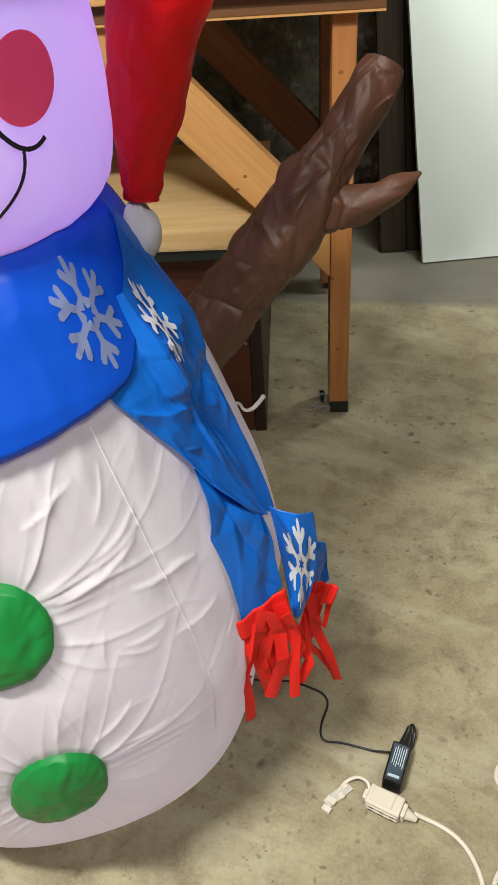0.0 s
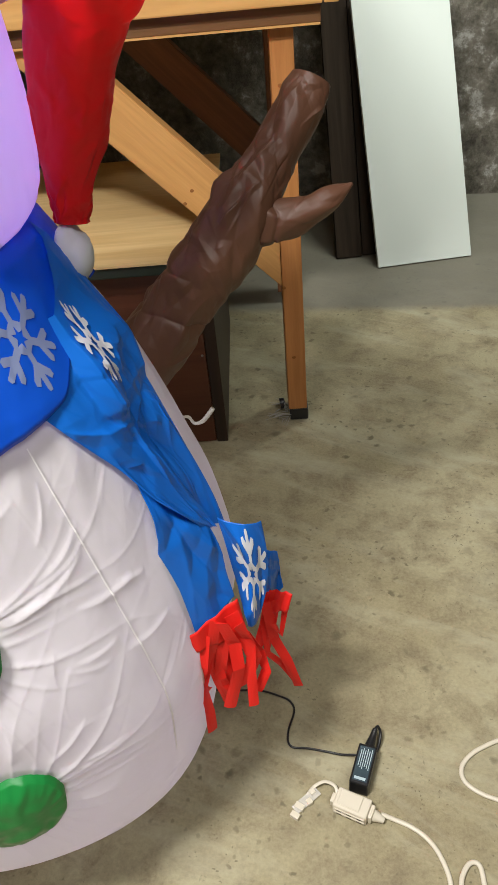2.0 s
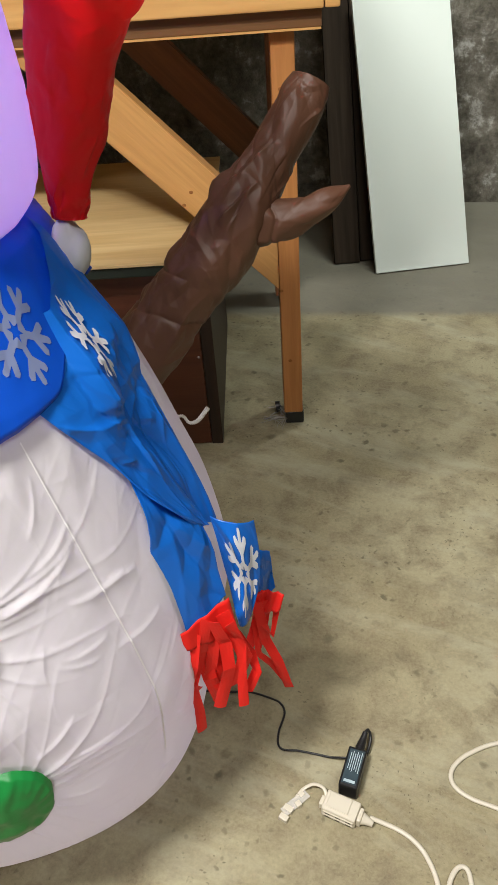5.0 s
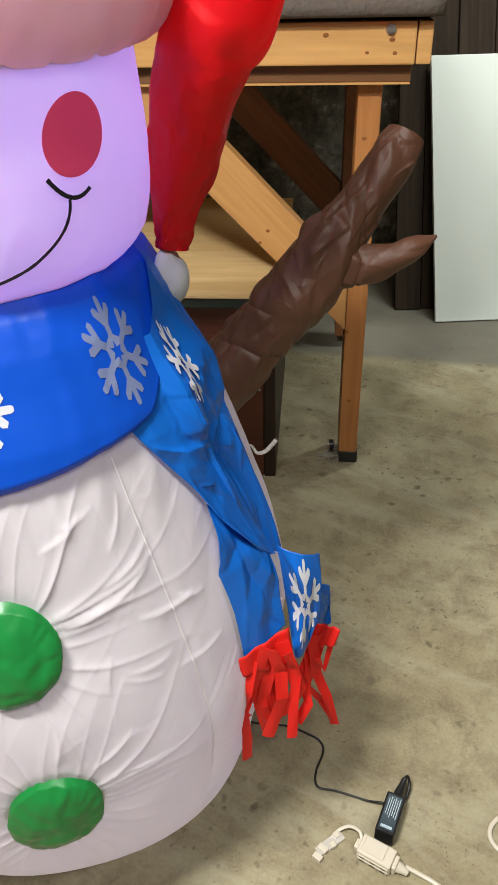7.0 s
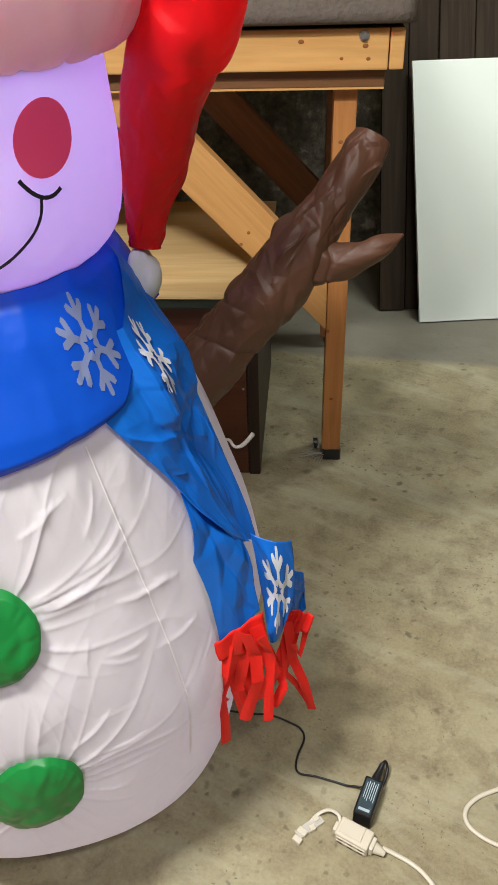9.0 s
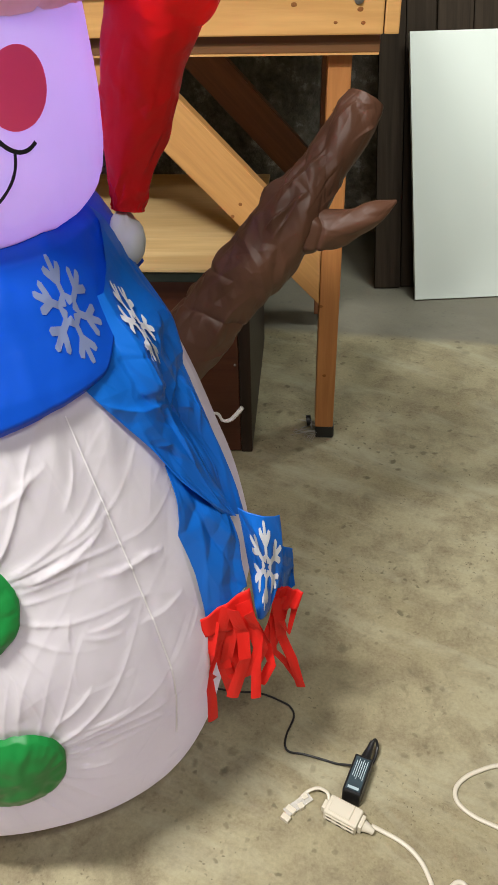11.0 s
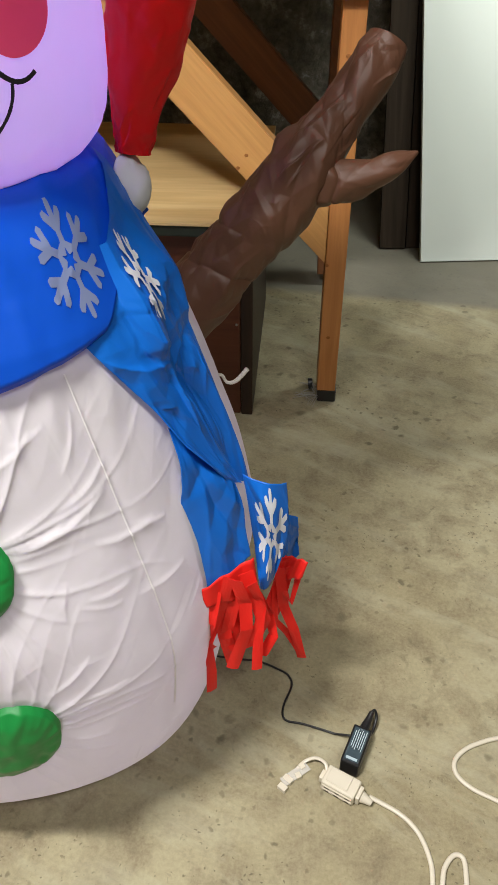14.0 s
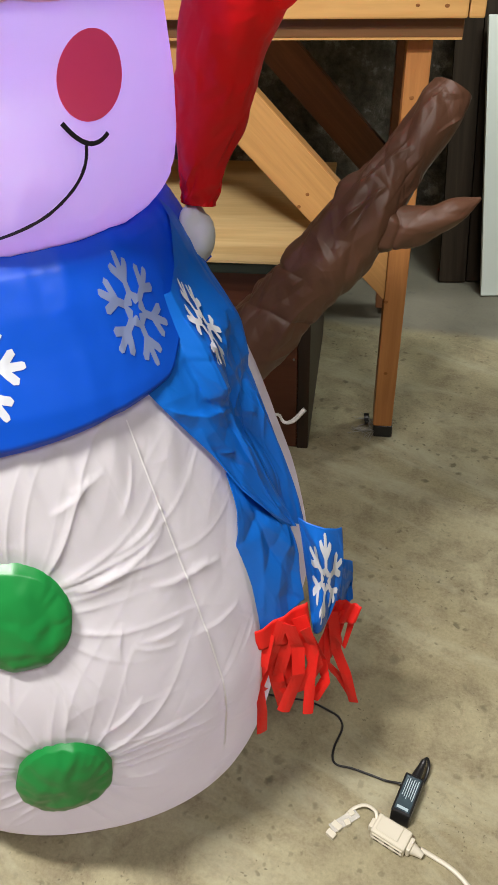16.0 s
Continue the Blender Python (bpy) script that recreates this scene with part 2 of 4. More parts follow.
nt.links.new(mix(nt, 0.35, col, ramp(nt, c2, [(0.35, (0.05, 0.045, 0.035)), (0.65, (0.34, 0.32, 0.26))])), b.inputs["Base Color"])
b.inputs["Roughness"].default_value = 0.9
bump(nt, b, mix(nt, 0.5, c1, c2), 0.9, 0.03)
M_STONE = m


# ---- mesh tools ----
def mesh(name, bm, mat, smooth=False):
    me = bpy.data.meshes.new(name)
    bm.normal_update()
    bm.to_mesh(me)
    bm.free()
    me.materials.append(mat)
    if smooth:
        me.polygons.foreach_set("use_smooth", [True] * len(me.polygons))
    return new(name, me)


def part(name, bm, mat, parent, label="", smooth=False):
    ob = mesh(name, bm, mat, smooth)
    ob.parent = parent
    if label:
        tagged(ob, label)
    return ob


def thing(name, label, category, place=(0, 0, 0), group="", kind=""):
    ob = new(name)
    ob.empty_display_size = 0.05
    ob.location = place
    bpy.context.view_layer.update()
    return tagged(ob, label, category, group, kind)


def box_bm(lo, hi, bevel=0.003, seg=2, origin=(0, 0, 0)):
    bm = bmesh.new()
    bmesh.ops.create_cube(bm, size=1)
    for p in bm.verts:
        p.co = [lo[i] + (p.co[i] + 0.5) * (hi[i] - lo[i]) - origin[i] for i in range(3)]
    if bevel:
        bmesh.ops.bevel(bm, geom=bm.edges[:], offset=bevel, segments=seg, affect="EDGES", profile=0.6)
    return bm


def prism_bm(outline, y0, y1, bevel=0.002):
    """An outline of (x, z) pairs, pushed from y0 to y1."""
    bm = bmesh.new()
    f = bm.faces.new([bm.verts.new((x, y0, z)) for x, z in outline])
    r = bmesh.ops.extrude_face_region(bm, geom=[f])
    bmesh.ops.translate(bm, verts=[g for g in r["geom"] if isinstance(g, bmesh.types.BMVert)], vec=(0, y1 - y0, 0))
    bmesh.ops.recalc_face_normals(bm, faces=bm.faces)
    if bevel:
        bmesh.ops.bevel(bm, geom=bm.edges[:], offset=bevel, segments=2, affect="EDGES")
    return bm


def grid_bm(nu, nv, fn, wrap=False, thick=0.0):
    """A sheet of nu x nv points, fn(u, v) with u, v in 0 to 1."""
    bm = bmesh.new()
    cols = nu if wrap else nu + 1
    vs = [[bm.verts.new(fn(i / nu, j / nv)) for i in range(cols)] for j in range(nv + 1)]
    for j in range(nv):
        for i in range(nu):
            k = (i + 1) % cols
            bm.faces.new((vs[j][i], vs[j][k], vs[j + 1][k], vs[j + 1][i]))
    if thick:
        bm.normal_update()
        bmesh.ops.solidify(bm, geom=bm.faces[:], thickness=thick)
    return bm


def spline(points, t):
    """Catmull-Rom through points at t in 0 to 1."""
    n = len(points) - 1
    x = min(max(t, 0), 1) * n
    i = min(int(x), n - 1)
    f = x - i
    p = [np.array(points[min(max(k, 0), n)], float) for k in (i - 1, i, i + 1, i + 2)]
    return 0.5 * (2 * p[1] + (p[2] - p[0]) * f + (2 * p[0] - 5 * p[1] + 4 * p[2] - p[3]) * f * f + (3 * p[1] - p[0] - 3 * p[2] + p[3]) * f ** 3)


def tube_bm(centres, radii, nu, nv, wobble=None, flat=1.0, flat_axis=(0, 1, 0), caps=True):
    """A round tube along a spline; wobble(u, v, p) adds to the radius; flat squeezes it along flat_axis."""
    bm = bmesh.new()
    rings, fa = [], Vector(flat_axis)
    for j in range(nv + 1):
        v = j / nv
        c = Vector(spline(centres, v))
        d = (Vector(spline(centres, min(1, v + 0.01))) - Vector(spline(centres, max(0, v - 0.01)))).normalized()
        a = (fa - d * fa.dot(d)).normalized()
        s = d.cross(a)
        r = float(spline([(q,) for q in radii], v)[0])
        ring = []
        for i in range(nu):
            w = 2 * math.pi * i / nu
            q = a * math.cos(w) * flat + s * math.sin(w)
            rr = r + (wobble(i / nu, v, c + q * r) if wobble else 0)
            ring.append(bm.verts.new(c + q * rr))
        rings.append(ring)
    for j in range(nv):
        for i in range(nu):
            k = (i + 1) % nu
            bm.faces.new((rings[j][i], rings[j][k], rings[j + 1][k], rings[j + 1][i]))
    if caps:
        bm.faces.new(list(reversed(rings[0])))
        bm.faces.new(rings[-1])
    bmesh.ops.recalc_face_normals(bm, faces=bm.faces)
    return bm


def nz(x, y, z):
    return noise.noise((x, y, z))


class Folds:
    """Crisp random creases on a sheet: each is a short bent ridge of its own place, turn, length and height."""

    def __init__(self, seed, count, span, height, width, length, lean=None, spread=3.14):
        rnd = random.Random(seed)
        self.rows = []
        for _ in range(count):
            a = rnd.uniform(-spread, spread) / 2 + (lean if lean is not None else 0)
            self.rows.append((rnd.uniform(0, span[0]), rnd.uniform(0, span[1]), math.cos(a), math.sin(a), height * rnd.uniform(-0.7, 1.0), width * rnd.uniform(0.6, 1.6), length * rnd.uniform(0.5, 1.3), rnd.uniform(-1, 1)))

        # each crease is listed in the cells that it can reach
        self.cell, self.near = max(length * 0.5, width * 4), {}
        for row in self.rows:
            reach = row[6] + 6 * row[5]
            for i in range(int((row[0] - reach) // self.cell), int((row[0] + reach) // self.cell) + 1):
                for k in range(int((row[1] - reach) // self.cell), int((row[1] + reach) // self.cell) + 1):
                    self.near.setdefault((i, k), []).append(row)

    def at(self, x, y):
        h = 0.0
        for px, py, c, s, a, w, L, bend in self.near.get((int(x // self.cell), int(y // self.cell)), ()):
            dx, dy = x - px, y - py
            t = dx * c + dy * s
            if -L < t < L:
                d = dy * c - dx * s - bend * 0.25 * t * t / L
                d = d if d > 0 else -d * 0.32
                if d < 6 * w:
                    f = t / L
                    h += a * math.exp(-d / w) * (1 - f * f)
        return h


def pleats(rows, x, y, steep, gentle):
    """Named creases from (x0, y0) to (x1, y1) with a height: steep on one side, gentle on the other."""
    h = 0.0
    for x0, y0, x1, y1, a in rows:
        dx, dy = x1 - x0, y1 - y0
        L = math.hypot(dx, dy)
        t = ((x - x0) * dx + (y - y0) * dy) / (L * L)
        if 0 < t < 1:
            d = ((y - y0) * dx - (x - x0) * dy) / L + 0.06 * L * math.sin(math.pi * t)
            d = d / steep if d > 0 else -d / gentle
            if d < 6:
                h += a * math.exp(-d) * math.sin(math.pi * t) ** 0.7
    return h


def crumple(x, y, z):
    """Shallow dents with sharp ridges between them, about -0.5 to 0.5."""
    return noise.voronoi((x, y, z))[0][0] - 0.45


def paper(x, y, seed, around=0):
    """Creased foil: random heights on a warped lattice, joined by flat triangles, -0.5 to 0.5; it closes after `around` cells in x."""
    if not around:
        x, y = x + 0.5 * nz(x * 0.7, y * 0.7, seed + 0.5), y + 0.5 * nz(x * 0.7 + 9, y * 0.7, seed + 4.5)
    else:
        y += 0.4 * math.sin(2 * math.pi * x / around * 2 + seed)
    i, j = math.floor(x), math.floor(y)
    fx, fy = x - i, y - j

    def at(a, b2):
        a = (i + a) % around if around else i + a
        return noise.cell((a + 0.5, j + b2 + 0.5, seed + 0.5)) * 0.5

    if noise.cell(((i % around if around else i) + 0.5, j + 0.5, seed + 31.5)) > 0:
        fx = 1 - fx
        h00, h10, h01, h11 = at(1, 0), at(0, 0), at(1, 1), at(0, 1)
    else:
        h00, h10, h01, h11 = at(0, 0), at(1, 0), at(0, 1), at(1, 1)
    if fx + fy < 1:
        return h00 + fx * (h10 - h00) + fy * (h01 - h00)
    return h11 + (1 - fx) * (h01 - h11) + (1 - fy) * (h10 - h11)


def tri(x):
    """A triangle wave, -0.5 to 0.5: flat facets with sharp ridges between them."""
    return abs((x % 1.0) * 2 - 1) - 0.5


def crease(p, scale, stretch=(1, 1, 1), power=3):
    """Sharp ridges, 0 to 1, as in gathered cloth."""
    q = (p[0] * scale * stretch[0], p[1] * scale * stretch[1], p[2] * scale * stretch[2])
    return (1 - abs(noise.noise(q))) ** power


# ---- floor, walls, ceiling ----
def wall_y(x):
    return 2.98 - 0.115 * (x - 0.8)


bm = box_bm((-3.2, -3.2, -0.15), (3.2, 3.6, 0.0), 0)
tagged(mesh("floor", bm, M_FLOOR), "worn tan concrete basement floor with dark stains", "floor", kind="structure")


def stone_point(u, v):
    x, z = -3.2 + 6.4 * u, -0.02 + 2.52 * v
    h = 0.022 * nz(x * 3.5, z * 4.5, 1) + 0.008 * nz(x * 8, z * 12, 5) + 0.003 * nz(x * 24, z * 30, 9) + 0.001 * nz(x * 55, z * 60, 3)
    return (x, wall_y(x) + h + 0.03 * max(0, 0.1 - z), z)


tagged(mesh("wall_north", grid_bm(420, 170, stone_point, thick=0.2), M_STONE, True), "rough grey stone basement wall with flaking whitewash", "wall", kind="structure")
for nm, lo, hi in (("wall_south", (-3.2, -3.4, 0), (3.2, -3.2, 2.5)), ("wall_west", (-3.4, -3.4, 0), (-3.2, 3.6, 2.5)), ("wall_east", (3.2, -3.4, 0), (3.4, 3.6, 2.5))):
    tagged(mesh(nm, box_bm(lo, hi, 0), M_PLASTER), "plain rough plastered basement wall", "wall", kind="structure")
tagged(mesh("ceiling", box_bm((-3.4, -3.4, 2.5), (3.4, 3.6, 2.6), 0), M_CEIL), "plain basement ceiling", "ceiling", kind="structure")


# ---- work bench ----
def workbench():
    t = thing("workbench", "pine workbench of sawn lumber with diagonal braces", "workbench", (-0.6, 1.95, 0))
    o = t.location

    def p(name, bm, mat, label="", smooth=False):
        bmesh.ops.translate(bm, verts=bm.verts, vec=-o)
        return part(name, bm, mat, t, label, smooth)

    apron = p("apron", box_bm((-1.55, 1.576, 0.861), (0.302, 1.614, 0.926), 0.003), M_PINE_X, "yellow pine front board with knots")
    # end board and tabletop stretch unseen towards the wall, to block light from above
    p("end_board", box_bm((0.304, 1.578, 0.861), (0.329, 2.97, 0.926), 0.003), M_PINE_X)
    # the apron's shadow on the rail is painted in as brown
    p("rail", box_bm((-1.50, 1.594, 0.832), (0.300, 1.6135, 0.8608), 0.002), M_RAIL_SHADE, "board edge under the apron, its shadow painted brown")
    # pale strip added for the lit lower edge of the same rail
    p("batten", box_bm((-1.50, 1.592, 0.8285), (0.299, 1.6135, 0.8318), 0), M_PINE_X)
    p("tabletop", box_bm((-1.55, 1.616, 0.908), (0.302, 2.97, 0.926), 0.002), M_PLY)
    # the rear legs and brace take the wood with painted shade
    for x, y in ((0.2125, 1.614), (0.2125, 2.215), (-1.45, 1.614), (-1.45, 2.215)):
        p("leg", box_bm((x, y, 0.034), (x + 0.0425, y + 0.089, 0.9075), 0.003), M_PINE_Z if y < 2 else M_PINE_SHADE, "pine leg with a grain of dark knots")
    for y, dx in ((1.606, 0), (2.235, 0.0)):
        p("brace", prism_bm([(0.2115 + dx, 0.352), (0.2115 + dx, 0.478), (-0.128 + dx, 0.8315), (-0.252 + dx, 0.8315)], y, y + 0.038), M_PINE_B if y < 2 else M_PINE_SHADE, "pale pine diagonal brace" if y < 2 else "rear diagonal brace, its shade painted reddish brown")
    p("cross_rail", box_bm((0.214, 1.704, 0.836), (0.252, 2.214, 0.9075), 0.003), M_PINE_X)
    # knots in the lumber
    def knot(x, z, y, r, asp=1.4):
        bm = bmesh.new()
        bmesh.ops.create_uvsphere(bm, u_segments=12, v_segments=6, radius=1)
        for q in bm.verts:
            q.co = (x + q.co.x * r * 0.82 * asp, y + q.co.y * 0.0005, z + q.co.z * r * 0.82)
        bmesh.ops.translate(bm, verts=bm.verts, vec=-o)
        ob = part("knot", bm, M_KNOT, t, "", True)
        return ob
    for x, z, r in ((0.152, 0.907, 0.0045), (0.262, 0.899, 0.0045), (0.222, 0.880, 0.003), (0.268, 0.879, 0.0035), (-0.32, 0.90, 0.005)):
        knot(x, z, 1.576, r)
    for x, z in ((0.051, 0.565), (0.035, 0.541)):
        knot(x, z, 1.606, 0.0042, 1.1)
    for x, z in ((0.230, 0.175), (0.216, 0.345), (0.228, 0.735)):
        knot(x, z, 1.614, 0.0042, 1.3)
    # lag screw with its washer
    bm = bmesh.new()
    bmesh.ops.create_cone(bm, cap_ends=True, segments=24, radius1=0.0085, radius2=0.0080, depth=0.003, matrix=pose(0.259, 1.5745, 0.9145, 90))
    bmesh.ops.create_cone(bm, cap_ends=True, segments=6, radius1=0.0052, radius2=0.0046, depth=0.005, matrix=pose(0.259, 1.571, 0.9145, 90, 20))
    p("screw", bm, M_STEEL, "steel lag screw with washer")
    # dark caster under the leg
    foot = p("foot", box_bm((0.214, 1.617, 0.0), (0.258, 1.69, 0.0335), 0.006, 3), M_BLACK, "black plastic foot")
    bm = bmesh.new()
    bmesh.ops.create_cone(bm, cap_ends=True, segments=20, radius1=0.014, radius2=0.012, depth=0.010, matrix=pose(0.199, 1.66, 0.022, 0, 80))
    p("caster", bm, M_BLACK)
    return t


workbench()


# plush pad on the bench
def pad_point(u, v):
    """A soft slab with rounded edges: u runs round its section, v along x."""
    # its unseen depth reaches almost to the wall, to block light behind the bench
    x0, x1, y0, y1, z0, h, soft = -1.5, 0.345, 1.548, 2.95, 0.927, 0.165, 0.026
    hy, hz = (y1 - y0) / 2, h / 2
    c, s2 = math.cos(2 * math.pi * u), math.sin(2 * math.pi * u)
    m2 = max(abs(c), abs(s2))
    p = Vector((hy * c / m2, hz * s2 / m2))
    inner = Vector((max(-hy + soft, min(hy - soft, p.x)), max(-hz + soft, min(hz - soft, p.y))))
    if (p - inner).length > 1e-6:
        p = inner + (p - inner).normalized() * soft
    x = x0 + (x1 - x0) * v
    end = min(v, 1 - v) * (x1 - x0)
    k = 1 if end > 0.04 else (1 - (1 - end / 0.04) ** 2) ** 0.5
    f = 0.002 * nz(x * 9, p.x * 3, p.y * 12)
    return (x, (y0 + y1) / 2 + p.x * (1 - 0.03 * (1 - k)) - f, z0 + (hz + p.y) * (0.75 + 0.25 * k) + f * (p.y > 0))


bm = grid_bm(120, 160, pad_point, wrap=True)
bmesh.ops.holes_fill(bm, edges=[e for e in bm.edges if e.is_boundary])
bmesh.ops.translate(bm, verts=bm.verts, vec=(0.6, -1.92, -0.927))
pad = mesh("cushion", bm, M_PAD, True)
pad.location = (-0.6, 1.92, 0.927)
tagged(pad, "grey brown plush cushion lying on the pine workbench", "cushion")


# ---- chest under the bench ----
def chest():
    t = thing("chest", "dark red brown stained wooden chest under the workbench", "chest", (-0.25, 1.83, 0))
    o = t.location

    def p(name, bm, mat, label="", smooth=False):
        bmesh.ops.translate(bm, verts=bm.verts, vec=-o)
        return part(name, bm, mat, t, label, smooth)

    # the unseen left stretch is added to cut bounce light under the bench
    p("body", box_bm((-1.05, 1.562, 0.0), (0.060, 2.12, 0.440), 0.004), M_CHEST)
    p("front_board", box_bm((-1.03, 1.5555, 0.003), (0.041, 1.5618, 0.437), 0.0015), M_CHEST)
    p("corner_post", box_bm((0.0425, 1.5540, 0.0), (0.068, 2.115, 0.435), 0.003), M_POST, "dark corner post")
    p("lid", box_bm((-1.09, 1.512, 0.4405), (0.085, 2.14, 0.464), 0.004), M_RIM, "green black lid edge")
    p("lid_board", box_bm((-1.09, 1.506, 0.4645), (0.085, 2.14, 0.4705), 0.001), M_PLY, "pale plywood lid top")
    for x in (-0.052, 0.034):
        bm = bmesh.new()
        bmesh.ops.create_uvsphere(bm, u_segments=10, v_segments=6, radius=0.003, matrix=pose(x, 1.5552, 0.232))
        p("nail_head", bm, M_STEEL, "", True)
    return t


chest()


# ---- boards leaning on the wall ----
def leaning(name, lo, along, up, width, length, thick, mat, label, category, group=""):
    """A board with its lower front corner at lo, its width along and its length up."""
    a = Vector(along).normalized()
    u = Vector(up)
    u = (u - a * u.dot(a)).normalized()
    n = a.cross(u)
    bm = box_bm((0, 0, 0), (width, thick, length), 0.002)
    ob = mesh(name, bm, mat)
    ob.matrix_world = Matrix.Translation(lo) @ Matrix((a, -n, u)).transposed().to_4x4()
    return tagged(ob, label, category, group)


leaning("shelf_board", (0.536, 2.389, 0.0045), (0.298, 0.038, 0), (-0.053, 0.385, 0.709), 0.302, 0.813, 0.016, M_PANEL,
        "white melamine shelf board leaning upright", "board")
for i, (x, w, dy) in enumerate(((0.414, 0.082, 0.0), (0.499, 0.093, 0.012), (0.594, 0.11, 0.004), (0.707, 0.085, 0.014))):
    leaning("plank", (x, 2.480 + dy, 0.0045), (1, 0.05, 0), (0.045, 0.41, 0.86), w, 1.10 + 0.01 * i, 0.019, M_PLANK,
            "dark weathered plank leaning on the stone wall", "plank", "dark planks on the wall")

# ---- inflatable snowman ----
AX, AY = -0.192, 0.848
BODY = [(0.0, 0.09), (0.006, 0.115), (0.03, 0.155), (0.07, 0.206), (0.11, 0.259), (0.15, 0.286), (0.20, 0.294), (0.28, 0.306), (0.35, 0.311), (0.45, 0.296), (0.55, 0.264), (0.62, 0.240), (0.66, 0.224), (0.72, 0.195), (0.78, 0.15)]
BUTTONS = ((-75.5, 0.521), (-73.6, 0.316))
SEAMS = (-40, 32, 104, 176, -112)
# longer creases of the belly: degrees and height at both ends, and depth
PLEATS = [(a * 0.00506, z, c * 0.00506, w, h) for a, z, c, w, h in (
    (-66.4, 0.534, -43.6, 0.567, 0.0055), (-64.2, 0.534, -53.3, 0.553, 0.0040), (-65.9, 0.609, -55.6, 0.636, 0.0045),
    (-61.1, 0.627, -52.2, 0.638, 0.0030), (-49.6, 0.519, -35.7, 0.514, 0.0050), (-44.7, 0.448, -31.9, 0.451, 0.0030),
    (-55.0, 0.470, -44.5, 0.468, 0.0030), (-56.3, 0.467, -47.2, 0.451, 0.0025), (-56.6, 0.494, -58.6, 0.454, 0.0030),
    (-65.1, 0.374, -56.0, 0.408, 0.0040), (-63.7, 0.357, -49.4, 0.354, 0.0030), (-70.9, 0.394, -69.9, 0.450, 0.0040),
    (-40.1, 0.519, -32.9, 0.507, 0.0030), (-55.2, 0.560, -41.8, 0.591, 0.0040), (-52.0, 0.590, -46.0, 0.640, 0.0030))]


def seam_turn(deg, z):
    """The seams lean a little as they rise."""
    return deg - 16.0 * max(0, z - 0.375)


def profile(table, z):
    return float(np.interp(z, [p[0] for p in table], [p[1] for p in table]))


def smooth_profile(table, z):
    return sum(profile(table, z + k * 0.012) for k in (-2, -1, 0, 1, 2)) / 5 if z > 0.03 else profile(table, z)


def turn(deg, r, z):
    return Vector((AX + r * math.cos(radians(deg)), AY + r * math.sin(radians(deg)), z))


def body_r(deg, z):
    r = smooth_profile(BODY, z)
    # the cloth panels pull flat between the seams near the foot
    r -= (0.017 if deg > -40 else 0.004) * (0.5 - 0.5 * math.cos(radians(deg + 40) * 5)) * max(0, min(1, (0.36 - z) / 0.18))
    out = 0.0
    for bd, bz in BUTTONS:
        dx, dz = (deg - bd) * radians(1) * r, z - bz
        rho = math.hypot(dx, dz)
        if rho < 0.34:
            phi = math.atan2(dz, dx)
            k = min(1, max(0, (rho - 0.035) / 0.03))
            for a, h, w, L in RAYS[bz]:
                d = phi - a - 0.12 * math.sin(rho * 20 + a * 5)
                d = abs((d + math.pi) % (2 * math.pi) - math.pi)
                if d < 1.2:
                    out += h * k * math.exp(-rho * d / w) * math.exp(-max(0, rho - 0.06) / L)
            out -= 0.012 * math.exp(-(rho / 0.07) ** 2)
    top = max(0, (z - 0.57) / 0.11)
    out += 0.0022 * top * (0.5 + 0.5 * math.cos(radians(deg) * 31 + 7 * nz(deg * 0.03, z * 3, 2))) ** 4
    for sd in SEAMS:
        ds = abs((deg - seam_turn(sd, z) + 180) % 360 - 180) * radians(1) * r
        if ds < 0.07 and z > 0.2:
            out -= 0.002 * math.exp(-(ds / 0.012) ** 2)
    if -100 < deg < 20:
        out += BODY_FOLDS.at((deg + 100) * radians(1) * 0.3, z) + 0.62 * pleats(PLEATS, deg * 0.00506, z, 0.0022, 0.0075) + 0.0030 * paper(deg * 0.085, z * 19 - deg * 0.05, 2) * min(1, max(0, (z - 0.2) / 0.1))
    out += 0.0028 * nz(deg * 0.035, z * 7, 7)
    return r + out * min(1, z / 0.12)


rnd = random.Random(11)
RAYS = {}
for bd, bz in BUTTONS:
    rows = []
    for q in range(30):
        a = 2 * math.pi * (q + rnd.uniform(-0.35, 0.35)) / 30
        rows.append((a, 0.0042 * rnd.uniform(0.2, 1.0) * (1.0 if 0.1 < a < 1.4 else 0.7), rnd.uniform(0.0021, 0.0042), rnd.uniform(0.03, 0.10) * (1.5 if 0.1 < a < 1.3 else 0.8)))
    RAYS[bz] = rows
BODY_FOLDS = Folds(21, 190, (0.62, 0.70), 0.0007, 0.0014, 0.034, 0.60, 1.5)


snowman = thing("inflatable_snowman", "large white inflatable snowman in a santa hat and blue scarf", "inflatable", (AX, AY, 0))
SO = Vector((AX, AY, 0))


def sp(name, bm, mat, parent=None, label="", smooth=True):
    bmesh.ops.translate(bm, verts=bm.verts, vec=-SO)
    return part(name, bm, mat, parent or snowman, label, smooth)


def front_first(u):
    """Degrees round the body, most columns on the side that faces the room."""
    return -100 + 125 * u / 0.85 if u < 0.85 else 25 + 235 * (u - 0.85) / 0.15


def wrapped(deg):
    return deg - 360 if deg > 180 else deg


bm = grid_bm(640, 400, lambda u, v: turn(front_first(u), body_r(wrapped(front_first(u)), 0.78 * v), 0.78 * v), wrap=True)
body = sp("body", bm, M_SNOW, label="puckered white nylon body with stitched seams")
